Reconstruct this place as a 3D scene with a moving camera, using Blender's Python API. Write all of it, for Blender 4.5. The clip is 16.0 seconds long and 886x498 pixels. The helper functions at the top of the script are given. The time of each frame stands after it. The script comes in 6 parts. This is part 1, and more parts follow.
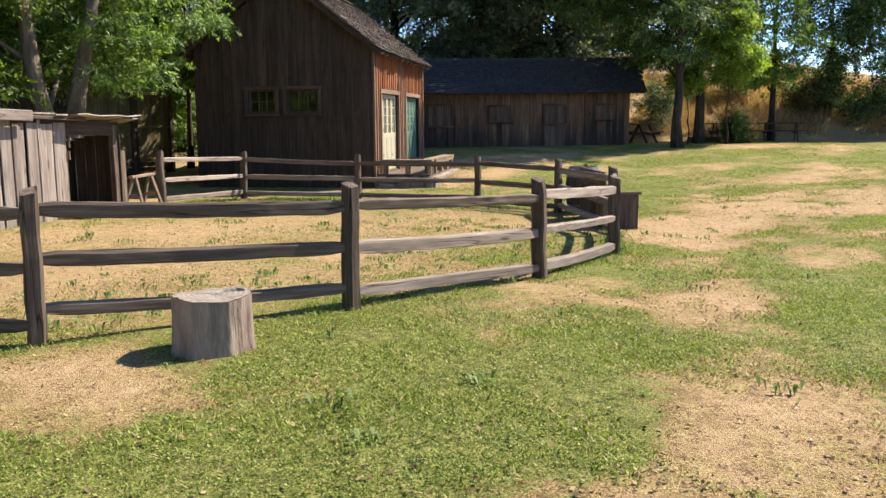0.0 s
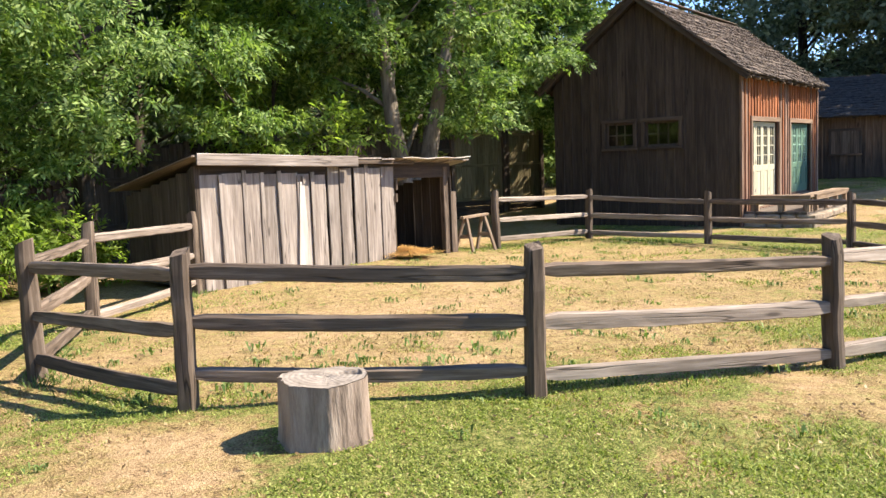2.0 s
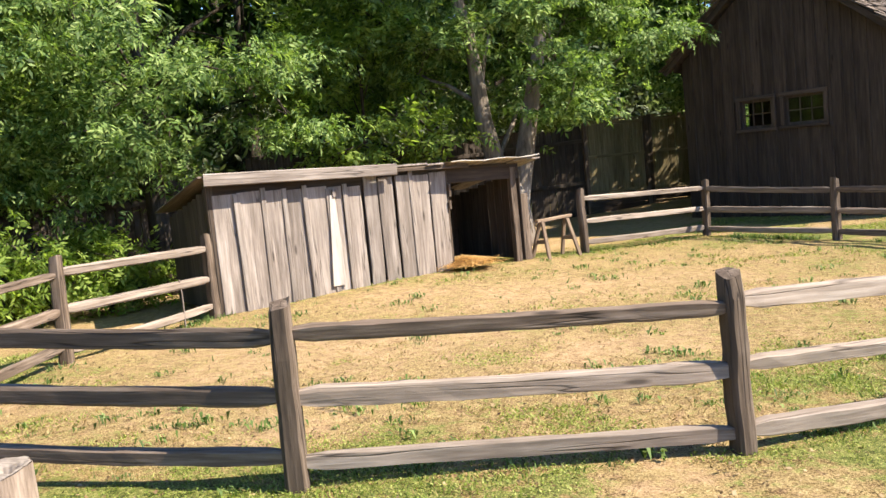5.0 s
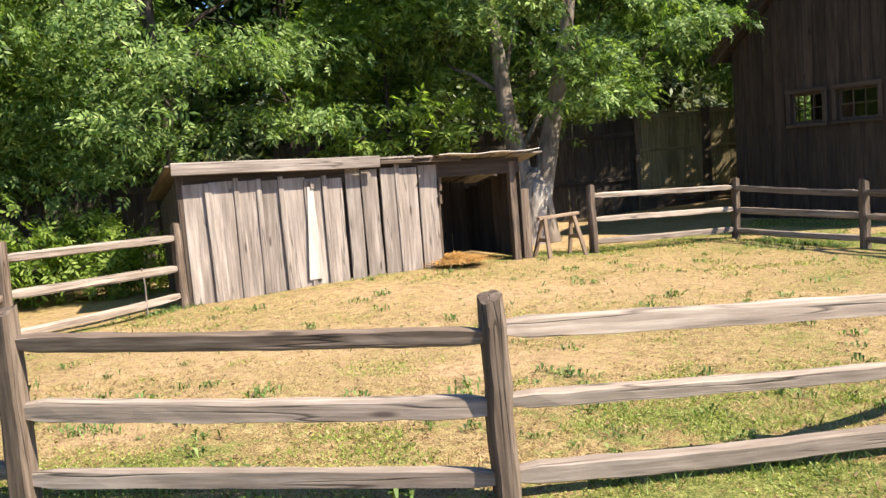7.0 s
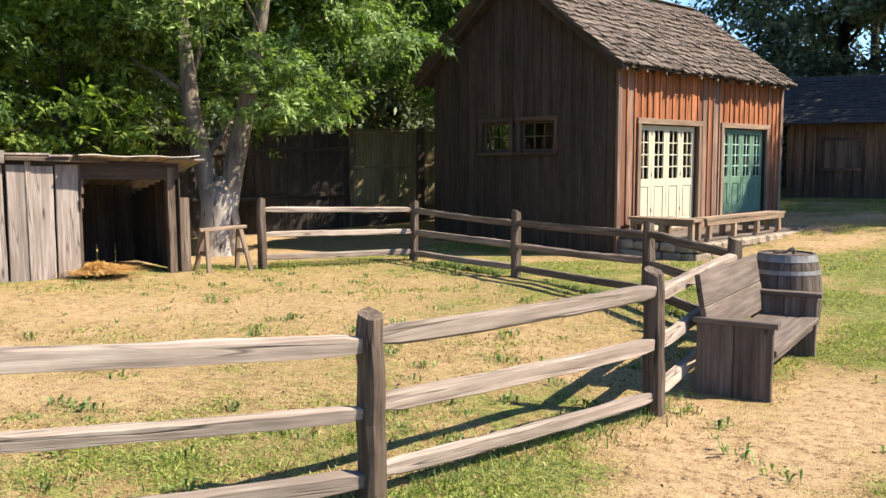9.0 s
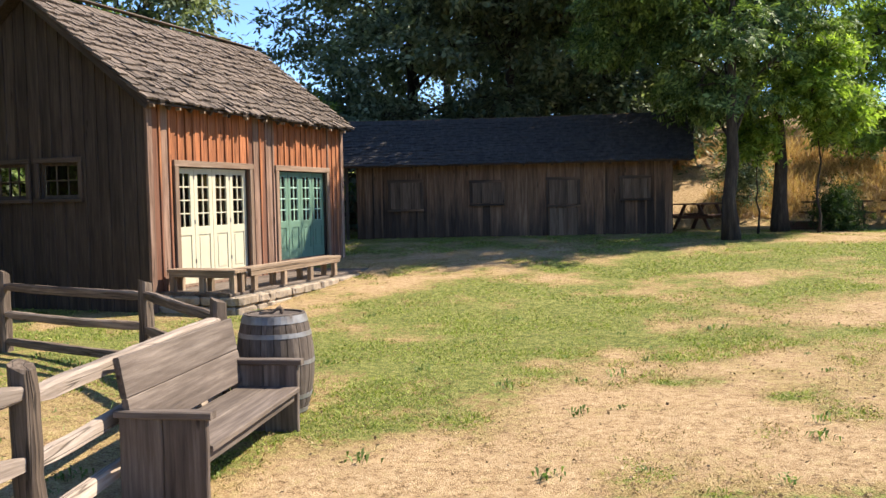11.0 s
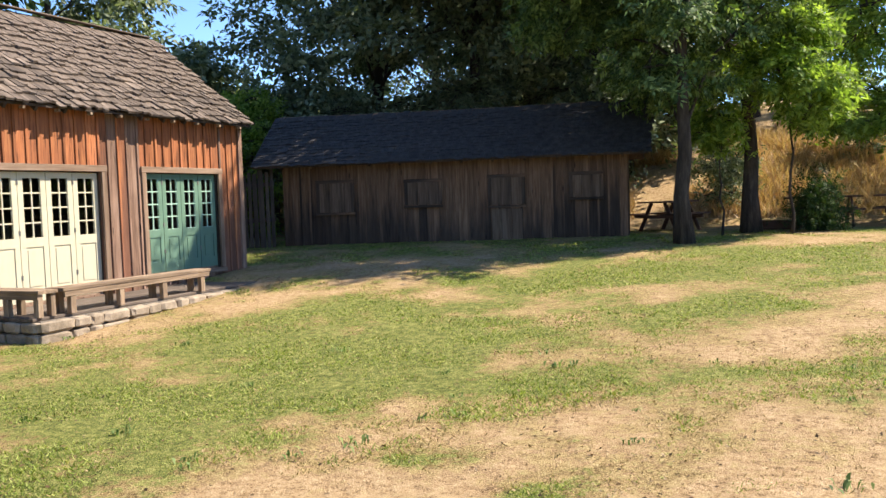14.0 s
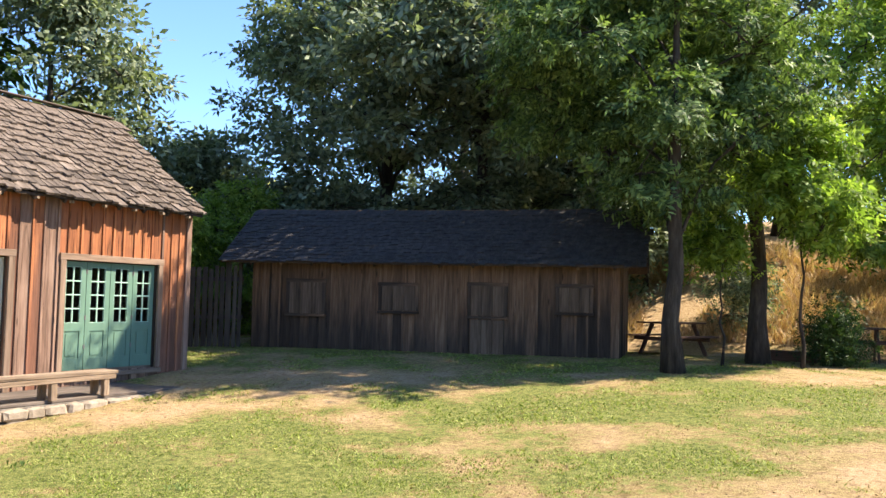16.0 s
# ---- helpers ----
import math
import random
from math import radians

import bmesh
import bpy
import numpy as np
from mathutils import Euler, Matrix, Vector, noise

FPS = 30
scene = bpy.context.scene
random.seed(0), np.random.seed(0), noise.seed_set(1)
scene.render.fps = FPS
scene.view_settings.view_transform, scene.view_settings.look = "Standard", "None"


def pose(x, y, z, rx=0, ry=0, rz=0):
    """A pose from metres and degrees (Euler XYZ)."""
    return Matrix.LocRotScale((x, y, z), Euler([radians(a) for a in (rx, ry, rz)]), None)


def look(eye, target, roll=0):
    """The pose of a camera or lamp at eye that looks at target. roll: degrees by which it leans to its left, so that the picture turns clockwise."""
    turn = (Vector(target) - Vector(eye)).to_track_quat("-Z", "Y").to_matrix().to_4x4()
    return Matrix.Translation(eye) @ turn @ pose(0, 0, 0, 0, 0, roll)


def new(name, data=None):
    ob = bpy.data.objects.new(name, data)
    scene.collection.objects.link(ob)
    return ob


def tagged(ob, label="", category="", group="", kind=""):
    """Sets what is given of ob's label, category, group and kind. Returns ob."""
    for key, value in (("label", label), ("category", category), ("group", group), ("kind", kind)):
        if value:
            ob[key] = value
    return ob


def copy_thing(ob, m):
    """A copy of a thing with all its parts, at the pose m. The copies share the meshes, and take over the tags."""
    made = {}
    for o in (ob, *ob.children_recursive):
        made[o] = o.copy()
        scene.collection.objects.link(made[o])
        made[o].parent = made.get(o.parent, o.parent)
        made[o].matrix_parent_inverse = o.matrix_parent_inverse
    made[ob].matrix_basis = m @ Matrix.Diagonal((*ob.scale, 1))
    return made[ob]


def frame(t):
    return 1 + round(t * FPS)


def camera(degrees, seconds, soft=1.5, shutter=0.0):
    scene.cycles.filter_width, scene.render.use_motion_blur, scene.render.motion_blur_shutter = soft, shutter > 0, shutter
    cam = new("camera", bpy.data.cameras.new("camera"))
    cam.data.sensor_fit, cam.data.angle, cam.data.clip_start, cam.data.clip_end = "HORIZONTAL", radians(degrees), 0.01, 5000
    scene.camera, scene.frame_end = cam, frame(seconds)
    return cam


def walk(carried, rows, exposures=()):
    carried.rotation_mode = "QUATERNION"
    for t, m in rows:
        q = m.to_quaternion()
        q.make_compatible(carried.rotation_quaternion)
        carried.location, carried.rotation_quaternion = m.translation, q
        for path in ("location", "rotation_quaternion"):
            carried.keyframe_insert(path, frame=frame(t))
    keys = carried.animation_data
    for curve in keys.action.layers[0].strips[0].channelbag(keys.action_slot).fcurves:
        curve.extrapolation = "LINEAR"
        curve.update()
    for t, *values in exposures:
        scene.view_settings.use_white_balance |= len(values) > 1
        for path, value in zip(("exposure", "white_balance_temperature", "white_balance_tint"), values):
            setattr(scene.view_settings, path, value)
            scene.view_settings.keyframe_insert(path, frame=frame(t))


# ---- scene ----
cam = camera(53.8, 16.0)
PATH = [
    (0, (0.341, -2.828, 1.617), (0.024, -0.874, 1.329), -0.5),
    (0.5, (0.61, -2.387, 1.655), (-0.126, -0.549, 1.372), 0.5),
    (1, (0.89, -1.86, 1.668), (0.01, -0.09, 1.365), -0.9),
    (1.5, (1.215, -1.448, 1.665), (0.186, 0.247, 1.405), -1.8),
    (2, (1.466, -0.971, 1.707), (0.276, 0.624, 1.508), -2.2),
    (2.5, (1.673, -0.455, 1.774), (0.483, 1.141, 1.578), -3.2),
    (3, (1.951, 0.004, 1.766), (0.7, 1.553, 1.586), -3.4),
    (3.5, (2.161, 0.442, 1.764), (0.815, 1.909, 1.576), -3.2),
    (4, (2.296, 0.972, 1.793), (0.902, 2.392, 1.592), -3.5),
    (4.5, (2.496, 1.49, 1.755), (1.004, 2.808, 1.567), -5.0),
    (4.7, (2.588, 1.664, 1.791), (1.061, 2.942, 1.601), -5.3),
    (7, (3.422, 3.803, 1.712), (1.706, 4.811, 1.51), -4.5),
    (7.5, (3.691, 4.194, 1.694), (2.007, 5.258, 1.512), -1.2),
    (8, (3.912, 4.61, 1.72), (2.251, 5.709, 1.544), -0.1),
    (8.5, (4.007, 5.097, 1.681), (2.411, 6.28, 1.453), -0.4),
    (9, (4.149, 5.55, 1.69), (2.739, 6.954, 1.49), -0.2),
    (9.5, (4.296, 6.053, 1.756), (3.09, 7.645, 1.644), 0.3),
    (10, (4.353, 6.554, 1.72), (3.364, 8.29, 1.639), 0.0),
    (10.2, (4.408, 6.724, 1.756), (3.511, 8.51, 1.68), -0.3),
    (12.3, (5.182, 8.827, 1.764), (4.528, 10.711, 1.609), -1.4),
    (12.5, (5.34, 9.014, 1.808), (4.638, 10.881, 1.666), -1.0),
    (13, (5.646, 9.625, 1.798), (4.839, 11.451, 1.686), -1.1),
    (13.5, (6.016, 10.227, 1.793), (5.224, 12.061, 1.683), -2.7),
    (14, (6.353, 10.75, 1.749), (5.544, 12.575, 1.632), -1.9),
    (14.5, (6.607, 11.353, 1.759), (5.732, 13.149, 1.663), 0.9),
    (15, (6.793, 11.97, 1.807), (5.898, 13.758, 1.809), 1.8),
    (15.5, (7.031, 12.552, 1.845), (6.069, 14.303, 1.939), 1.5),
    (16, (7.249, 13.148, 1.884), (6.327, 14.919, 1.998), 1.4),
]
walk(cam, [(t, look(eye, target, roll)) for t, eye, target, roll in PATH], exposures=[(0, 1.14), (0.5, 1.3), (1, 1.4), (2, 1.5), (4, 1.44), (7, 1.46), (9, 1.34), (10, 1.32), (12.5, 1.28), (14.5, 1.32), (15, 1.42), (16, 1.6)])

# ---- light ----
SUN_EL, SUN_AZ = radians(47), radians(37)      # azimuth from +x towards +y
world = bpy.data.worlds.new("world")
scene.world = world
world.use_nodes = True
wn = world.node_tree.nodes
sky = wn.new("ShaderNodeTexSky")
sky.sky_type, sky.sun_disc = "NISHITA", False
sky.sun_elevation, sky.sun_rotation = SUN_EL, radians(90) - SUN_AZ
sky.altitude, sky.air_density, sky.dust_density, sky.ozone_density = 3000, 1.0, 0.02, 5.5
world.node_tree.links.new(sky.outputs[0], wn["Background"].inputs[0])
wn["Background"].inputs[1].default_value = 0.14
sun_dir = Vector((math.cos(SUN_EL) * math.cos(SUN_AZ), math.cos(SUN_EL) * math.sin(SUN_AZ), math.sin(SUN_EL)))
sun = new("sun", bpy.data.lights.new("sun", "SUN"))
sun.data.energy, sun.data.angle, sun.data.color = 5.0, radians(0.53), (1.0, 0.89, 0.72)
sun.matrix_basis = look(sun_dir * 60, (0, 0, 0))

# ---- materials ----


class Nodes:
    """A small builder of node materials."""

    def __init__(self, name):
        self.mat = bpy.data.materials.new(name)
        self.mat.use_nodes = True
        self.tree = self.mat.node_tree
        self.bsdf = self.tree.nodes["Principled BSDF"]
        self.out = self.tree.nodes["Material Output"]

    def put(self, kind, **inputs):
        n = self.tree.nodes.new("ShaderNode" + kind)
        for key, value in inputs.items():
            self.wire(n.inputs[key.replace("_", " ")], value)
        return n

    def wire(self, socket, value):
        if isinstance(value, bpy.types.NodeSocket):
            self.tree.links.new(value, socket)
        else:
            socket.default_value = value

    def coords(self, scale=(1, 1, 1), kind="Object", shift=True):
        base = self.put("TexCoord").outputs[kind]
        n = self.put("Mapping", Vector=base, Scale=scale)
        if shift:
            r = self.put("ObjectInfo").outputs["Random"]
            m = self.put("Math", )
            m.operation = "MULTIPLY"
            self.wire(m.inputs[0], r)
            m.inputs[1].default_value = 37.0
            self.wire(n.inputs["Location"], m.outputs[0])
        return n.outputs[0]

    def noise(self, vec, scale, detail=4.0, rough=0.6):
        return self.put("TexNoise", Vector=vec, Scale=scale, Detail=detail, Roughness=rough).outputs["Fac"]

    def ramp(self, fac, *stops):
        n = self.put("ValToRGB", Fac=fac)
        el = n.color_ramp.elements
        while len(el) < len(stops):
            el.new(0.5)
        for e, (p, c) in zip(el, stops):
            e.position, e.color = p, (*c, 1.0) if len(c) == 3 else c
        return n.outputs[0]

    def mix(self, fac, a, b, mode="MIX"):
        n = self.put("MixRGB", Fac=fac, Color1=a, Color2=b)
        n.blend_type = mode
        return n.outputs[0]

    def maths(self, op, a, b=0.0):
        n = self.put("Math")
        n.operation = op
        self.wire(n.inputs[0], a)
        self.wire(n.inputs[1], b)
        return n.outputs[0]

    def finish(self, color, rough=0.85, bump=None, strength=0.4, distance=0.01, metal=0.0, spec=0.3):
        self.wire(self.bsdf.inputs["Base Color"], color)
        self.wire(self.bsdf.inputs["Roughness"], rough)
        self.wire(self.bsdf.inputs["Metallic"], metal)
        self.wire(self.bsdf.inputs["Specular IOR Level"], spec)
        if bump is not None:
            b = self.put("Bump", Height=bump, Strength=strength, Distance=distance)
            self.wire(self.bsdf.inputs["Normal"], b.outputs[0])
        return self.mat


def c4(*rgb):
    return (*rgb, 1.0)


def wood(name, dark, mid, light, grain=1.0, knots=True, warm=None, rough=0.85, vary=0.35, checks=0.0, lower_tone=None):
    """Weathered wood whose grain runs along the local z axis."""
    m = Nodes(name)
    fine = m.noise(m.coords((34 * grain, 34 * grain, 1.6)), 1.0, 6, 0.65)
    wide = m.noise(m.coords((7 * grain, 7 * grain, 0.5)), 1.0, 3, 0.5)
    blot = m.noise(m.coords((2.2, 2.2, 1.3)), 1.0, 4, 0.6)
    g = m.maths("ADD", m.maths("MULTIPLY", fine, 0.6), m.maths("MULTIPLY", wide, 0.4))
    col = m.ramp(g, (0.3, dark), (0.5, mid), (0.72, light))
    if warm:
        col = m.mix(m.ramp(blot, (0.42, (0, 0, 0)), (0.62, (1, 1, 1))), col, c4(*warm))
        col = m.mix(m.ramp(fine, (0.3, (1, 1, 1)), (0.46, (0, 0, 0))), col, c4(*dark))
    if lower_tone:
        # darker below a streaky line near the given height, different on every board
        height, soft, tinge = lower_tone
        z = m.put("SeparateXYZ", Vector=m.put("TexCoord").outputs["Object"]).outputs["Z"]
        shift = m.maths("MULTIPLY", m.maths("SUBTRACT", m.put("ObjectInfo").outputs["Random"], 0.5), soft * 1.2)
        line = m.maths("ADD", m.maths("ADD", z, shift), m.maths("MULTIPLY", m.maths("SUBTRACT", wide, 0.5), soft * 2.2))
        k = m.maths("DIVIDE", m.maths("SUBTRACT", line, height - soft / 2), soft)
        streak = m.mix(m.ramp(g, (0.32, (0, 0, 0)), (0.66, (1, 1, 1))), c4(*[q * 0.5 for q in tinge]), c4(*[q * 1.5 for q in tinge]))
        col = m.mix(m.ramp(k, (0.0, (0.9, 0.9, 0.9)), (1.0, (0, 0, 0))), col, streak)
    rnd = m.put("ObjectInfo").outputs["Random"]
    tone = m.maths("ADD", m.maths("MULTIPLY", rnd, vary), 1.0 - vary / 2)
    tone = m.maths("MULTIPLY", tone, m.maths("ADD", m.maths("MULTIPLY", blot, 0.6), 0.7))
    col = m.mix(1.0, col, m.put("CombineColor", Red=tone, Green=tone, Blue=tone).outputs[0], "MULTIPLY")
    if knots:
        v = m.put("TexVoronoi", Vector=m.coords((5, 5, 1.1)), Scale=1.0).outputs["Distance"]
        col = m.mix(m.ramp(v, (0.05, (0.8, 0.8, 0.8)), (0.11, (0, 0, 0))), col, c4(*[d * 0.5 for d in dark]))
    if checks:
        split = m.maths("ABSOLUTE", m.maths("SUBTRACT", m.noise(m.coords((13 * grain, 13 * grain, 0.45)), 1.0, 2, 0.45), 0.5))
        where = m.ramp(m.noise(m.coords((3, 3, 1.1)), 1.0, 2), (0.42, (0, 0, 0)), (0.56, (1, 1, 1)))
        gap = m.mix(1.0, m.ramp(split, (0.0, (checks, checks, checks)), (0.022, (0, 0, 0))), where, "MULTIPLY")
        col = m.mix(gap, col, c4(*[d * 0.35 for d in dark]))
        g = m.maths("SUBTRACT", g, m.maths("MULTIPLY", gap, 0.8))
    return m.finish(col, rough, g, 0.55, 0.012)


M_RAIL = wood("split_rail_grey", (0.11, 0.083, 0.066), (0.255, 0.203, 0.165), (0.46, 0.39, 0.335), 0.9, checks=0.85, vary=0.4)
# rail darkened: shade of spans turned from the sun, put into colour
M_RAIL_SHADED = wood("rail_shaded_brown", (0.04, 0.028, 0.021), (0.135, 0.098, 0.074), (0.33, 0.262, 0.212), 0.9, checks=0.85, vary=0.4)
M_POST = wood("fence_post_grey", (0.028, 0.02, 0.015), (0.1, 0.072, 0.053), (0.25, 0.195, 0.152), 0.9, checks=0.9)
M_STALL = wood("stall_board_grey", (0.095, 0.075, 0.063), (0.235, 0.195, 0.168), (0.42, 0.367, 0.33), 0.8, checks=0.7, vary=0.35)
M_PALE = wood("pale_fresh_board", (0.32, 0.28, 0.245), (0.5, 0.45, 0.405), (0.64, 0.59, 0.53), 0.7, knots=False, vary=0.1)
M_BENCH = wood("bench_board_grey", (0.036, 0.026, 0.021), (0.11, 0.084, 0.068), (0.23, 0.185, 0.155), 0.8, vary=0.25)
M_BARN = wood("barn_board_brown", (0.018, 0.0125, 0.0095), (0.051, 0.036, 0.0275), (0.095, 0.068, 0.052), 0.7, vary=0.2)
M_FACADE = wood("facade_board_red_brown", (0.05, 0.018, 0.009), (0.31, 0.108, 0.042), (0.58, 0.25, 0.105), 0.9, warm=(0.28, 0.1, 0.044), vary=0.5)
M_FACADE_FULL = wood("facade_board_darker_below", (0.05, 0.018, 0.009), (0.3, 0.105, 0.042), (0.56, 0.24, 0.1), 0.9, warm=(0.27, 0.1, 0.044), vary=0.5, lower_tone=(2.1, 1.4, (0.17, 0.078, 0.05)))
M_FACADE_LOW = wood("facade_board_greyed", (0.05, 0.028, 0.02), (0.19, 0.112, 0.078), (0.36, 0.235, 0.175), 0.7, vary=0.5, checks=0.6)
M_SHED = wood("shed_board_brown", (0.036, 0.02, 0.012), (0.155, 0.086, 0.048), (0.3, 0.19, 0.118), 0.7, vary=0.6, lower_tone=(1.0, 0.8, (0.055, 0.038, 0.028)))
M_SHAKE = wood("roof_shake", (0.03, 0.022, 0.018), (0.105, 0.079, 0.062), (0.23, 0.18, 0.145), 1.2, knots=False, vary=0.8)
M_SHAKE_DARK = wood("dark_roof_shingle", (0.014, 0.013, 0.013), (0.042, 0.038, 0.037), (0.1, 0.09, 0.085), 1.2, knots=False, vary=0.5)
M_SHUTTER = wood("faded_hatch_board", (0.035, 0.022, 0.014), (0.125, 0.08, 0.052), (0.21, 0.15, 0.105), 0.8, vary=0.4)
M_PANEL = wood("yellowed_fence_panel", (0.085, 0.063, 0.03), (0.22, 0.175, 0.092), (0.36, 0.3, 0.18), 0.8, vary=0.3, checks=0.4)
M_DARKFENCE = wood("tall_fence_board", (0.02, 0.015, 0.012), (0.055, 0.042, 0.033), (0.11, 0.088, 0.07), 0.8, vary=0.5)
M_PORCH = wood("porch_bench_board", (0.07, 0.045, 0.03), (0.22, 0.155, 0.105), (0.4, 0.3, 0.21), 0.8, knots=False, checks=0.6)
M_BARREL = wood("barrel_stave", (0.028, 0.02, 0.016), (0.09, 0.069, 0.056), (0.19, 0.152, 0.126), 1.0, knots=False)
M_SAWHORSE = wood("sawhorse_lumber", (0.1, 0.068, 0.048), (0.22, 0.155, 0.108), (0.35, 0.262, 0.19), 0.9, knots=False)
M_TABLE = wood("picnic_table_board", (0.04, 0.02, 0.013), (0.11, 0.055, 0.036), (0.19, 0.105, 0.072), 0.9, knots=False)


def paint(name, base, dirt, amount=0.3):
    m = Nodes(name)
    v = m.coords((1, 1, 1))
    tinge = m.noise(m.coords((9, 9, 2.0)), 1.0, 5, 0.65)
    fine = m.noise(v, 60, 3)
    col = m.mix(m.ramp(tinge, (0.45, (0, 0, 0)), (0.8, (amount, amount, amount))), c4(*base), c4(*dirt))
    return m.finish(col, 0.5, fine, 0.12, 0.004, spec=0.4)


M_WHITE = paint("cream_door_paint", (0.5, 0.46, 0.34), (0.34, 0.29, 0.2))
M_GREEN = paint("green_door_paint", (0.125, 0.215, 0.155), (0.07, 0.11, 0.075), 0.4)
M_PALEGREEN = paint("pale_green_muntin_paint", (0.34, 0.5, 0.4), (0.2, 0.3, 0.23))
M_WINDOW = wood("window_frame_brown", (0.025, 0.017, 0.013), (0.07, 0.049, 0.037), (0.125, 0.09, 0.07), 1.0, knots=False)
M_TRIM = wood("door_casing_brown", (0.09, 0.055, 0.038), (0.22, 0.145, 0.1), (0.34, 0.245, 0.18), 1.0, knots=False)

m = Nodes("window_glass")
m.bsdf.inputs["Transmission Weight"].default_value = 1.0
M_GLASS = m.finish(c4(0.9, 0.95, 0.93), 0.02, m.noise(m.coords(), 3.0, 1), 0.03, 0.01, spec=0.5)

m = Nodes("barrel_hoop_steel")
rust = m.noise(m.coords((1, 1, 1)), 9, 5)
M_HOOP = m.finish(m.ramp(rust, (0.4, (0.25, 0.245, 0.24)), (0.65, (0.17, 0.155, 0.145)), (0.8, (0.09, 0.06, 0.04))), 0.5, rust, 0.15, 0.004, metal=0.45)

m = Nodes("field_stone")
v = m.coords()
big, fine = m.noise(v, 3.5, 5), m.noise(v, 45, 4)
M_STONE = m.finish(m.ramp(m.maths("ADD", m.maths("MULTIPLY", big, 0.7), m.maths("MULTIPLY", fine, 0.3)), (0.3, (0.12, 0.092, 0.066)), (0.5, (0.27, 0.215, 0.16)), (0.7, (0.43, 0.355, 0.275))), 0.9, fine, 0.5, 0.01)

m = Nodes("mortar_earth")
v = m.coords()
M_MORTAR = m.finish(m.ramp(m.noise(v, 20, 5), (0.3, (0.1, 0.085, 0.07)), (0.7, (0.22, 0.19, 0.16))), 0.95, m.noise(v, 60, 3), 0.5, 0.01)


def bark(name, a, b, c, pale=None):
    m = Nodes(name)
    ridges = m.noise(m.coords((9, 9, 1.4)), 1.0, 6, 0.7)
    patch = m.noise(m.coords((1.2, 1.2, 0.8)), 1.0, 3)
    col = m.ramp(ridges, (0.3, a), (0.5, b), (0.7, c))
    col = m.mix(m.ramp(patch, (0.5, (0, 0, 0)), (0.7, (0.5, 0.5, 0.5))), col, c4(*[min(1, k * 1.6) for k in b]))
    if pale:
        height = m.put("SeparateXYZ", Vector=m.put("TexCoord").outputs["Object"]).outputs["Z"]
        edge = m.maths("ADD", height, m.maths("MULTIPLY", m.maths("SUBTRACT", ridges, 0.5), 1.6))
        worn = m.mix(m.ramp(ridges, (0.36, (0, 0, 0)), (0.5, (1, 1, 1))), col, c4(*pale))
        col = m.mix(m.ramp(m.maths("MULTIPLY", edge, 0.5), (0.5, (1, 1, 1)), (0.66, (0, 0, 0))), col, worn)
    return m.finish(col, 0.9, ridges, 0.9, 0.03)


M_BARK = bark("tree_bark", (0.012, 0.009, 0.007), (0.045, 0.034, 0.026), (0.1, 0.078, 0.06))
M_LIMEWASH = bark("limewashed_bark", (0.05, 0.04, 0.031), (0.15, 0.122, 0.098), (0.27, 0.225, 0.185), (0.39, 0.345, 0.305))
M_STUMP = bark("stump_side_wood", (0.05, 0.034, 0.025), (0.25, 0.188, 0.148), (0.46, 0.375, 0.31))

m = Nodes("stump_cut_top")
v = m.coords((1, 1, 1), shift=False)
ring = m.put("TexWave", Vector=v, Scale=9.0, Distortion=3.0, Detail=3.0)
ring.wave_type, ring.rings_direction = "RINGS", "Z"
tops = m.noise(v, 14, 5)
M_STUMPTOP = m.finish(m.mix(m.maths("MULTIPLY", ring.outputs["Fac"], 0.2), m.ramp(tops, (0.3, (0.16, 0.13, 0.105)), (0.7, (0.36, 0.31, 0.265))), c4(0.14, 0.11, 0.085)), 0.9, ring.outputs["Fac"], 0.4, 0.006)


def leaf(name, deep, mid, bright, through_amount=0.4):
    m = Nodes(name)
    rnd = m.put("NewGeometry").outputs["Random Per Island"]
    patch = m.noise(m.coords((0.5, 0.5, 0.5), shift=False), 1.0, 3)
    f = m.maths("ADD", m.maths("MULTIPLY", rnd, 0.65), m.maths("MULTIPLY", patch, 0.4))
    col = m.ramp(f, (0.2, deep), (0.52, mid), (0.85, bright))
    m.finish(col, 0.55, spec=0.22)
    tr = m.put("BsdfTranslucent", Color=m.mix(1.0, col, c4(1.0, 1.1, 0.5), "MULTIPLY"))
    sh = m.put("MixShader", Fac=through_amount)
    m.tree.links.new(m.bsdf.outputs[0], sh.inputs[1])
    m.tree.links.new(tr.outputs[0], sh.inputs[2])
    m.tree.links.new(sh.outputs[0], m.out.inputs[0])
    return m.mat


M_LEAF = leaf("walnut_leaf", (0.042, 0.08, 0.021), (0.14, 0.23, 0.058), (0.37, 0.47, 0.175), 0.46)
M_LEAF_LIGHT = leaf("young_bright_leaf", (0.1, 0.16, 0.03), (0.22, 0.32, 0.06), (0.4, 0.5, 0.13), 0.58)
# leaf colour lowered for the shaded side of the lawn crowns
M_LEAF_DEEP_SHADED = leaf("deep_shaded_leaf", (0.04, 0.07, 0.022), (0.1, 0.16, 0.05), (0.29, 0.38, 0.135), 0.36)
M_LEAF_OAK = leaf("oak_leaf_grey_green", (0.075, 0.098, 0.06), (0.17, 0.21, 0.125), (0.35, 0.39, 0.26), 0.32)
M_LEAF_DARK = leaf("shade_leaf", (0.015, 0.034, 0.01), (0.035, 0.068, 0.018), (0.07, 0.115, 0.03), 0.3)
M_LEAF_DRY = leaf("dry_brush_leaf", (0.10, 0.075, 0.03), (0.19, 0.14, 0.055), (0.3, 0.22, 0.09), 0.2)
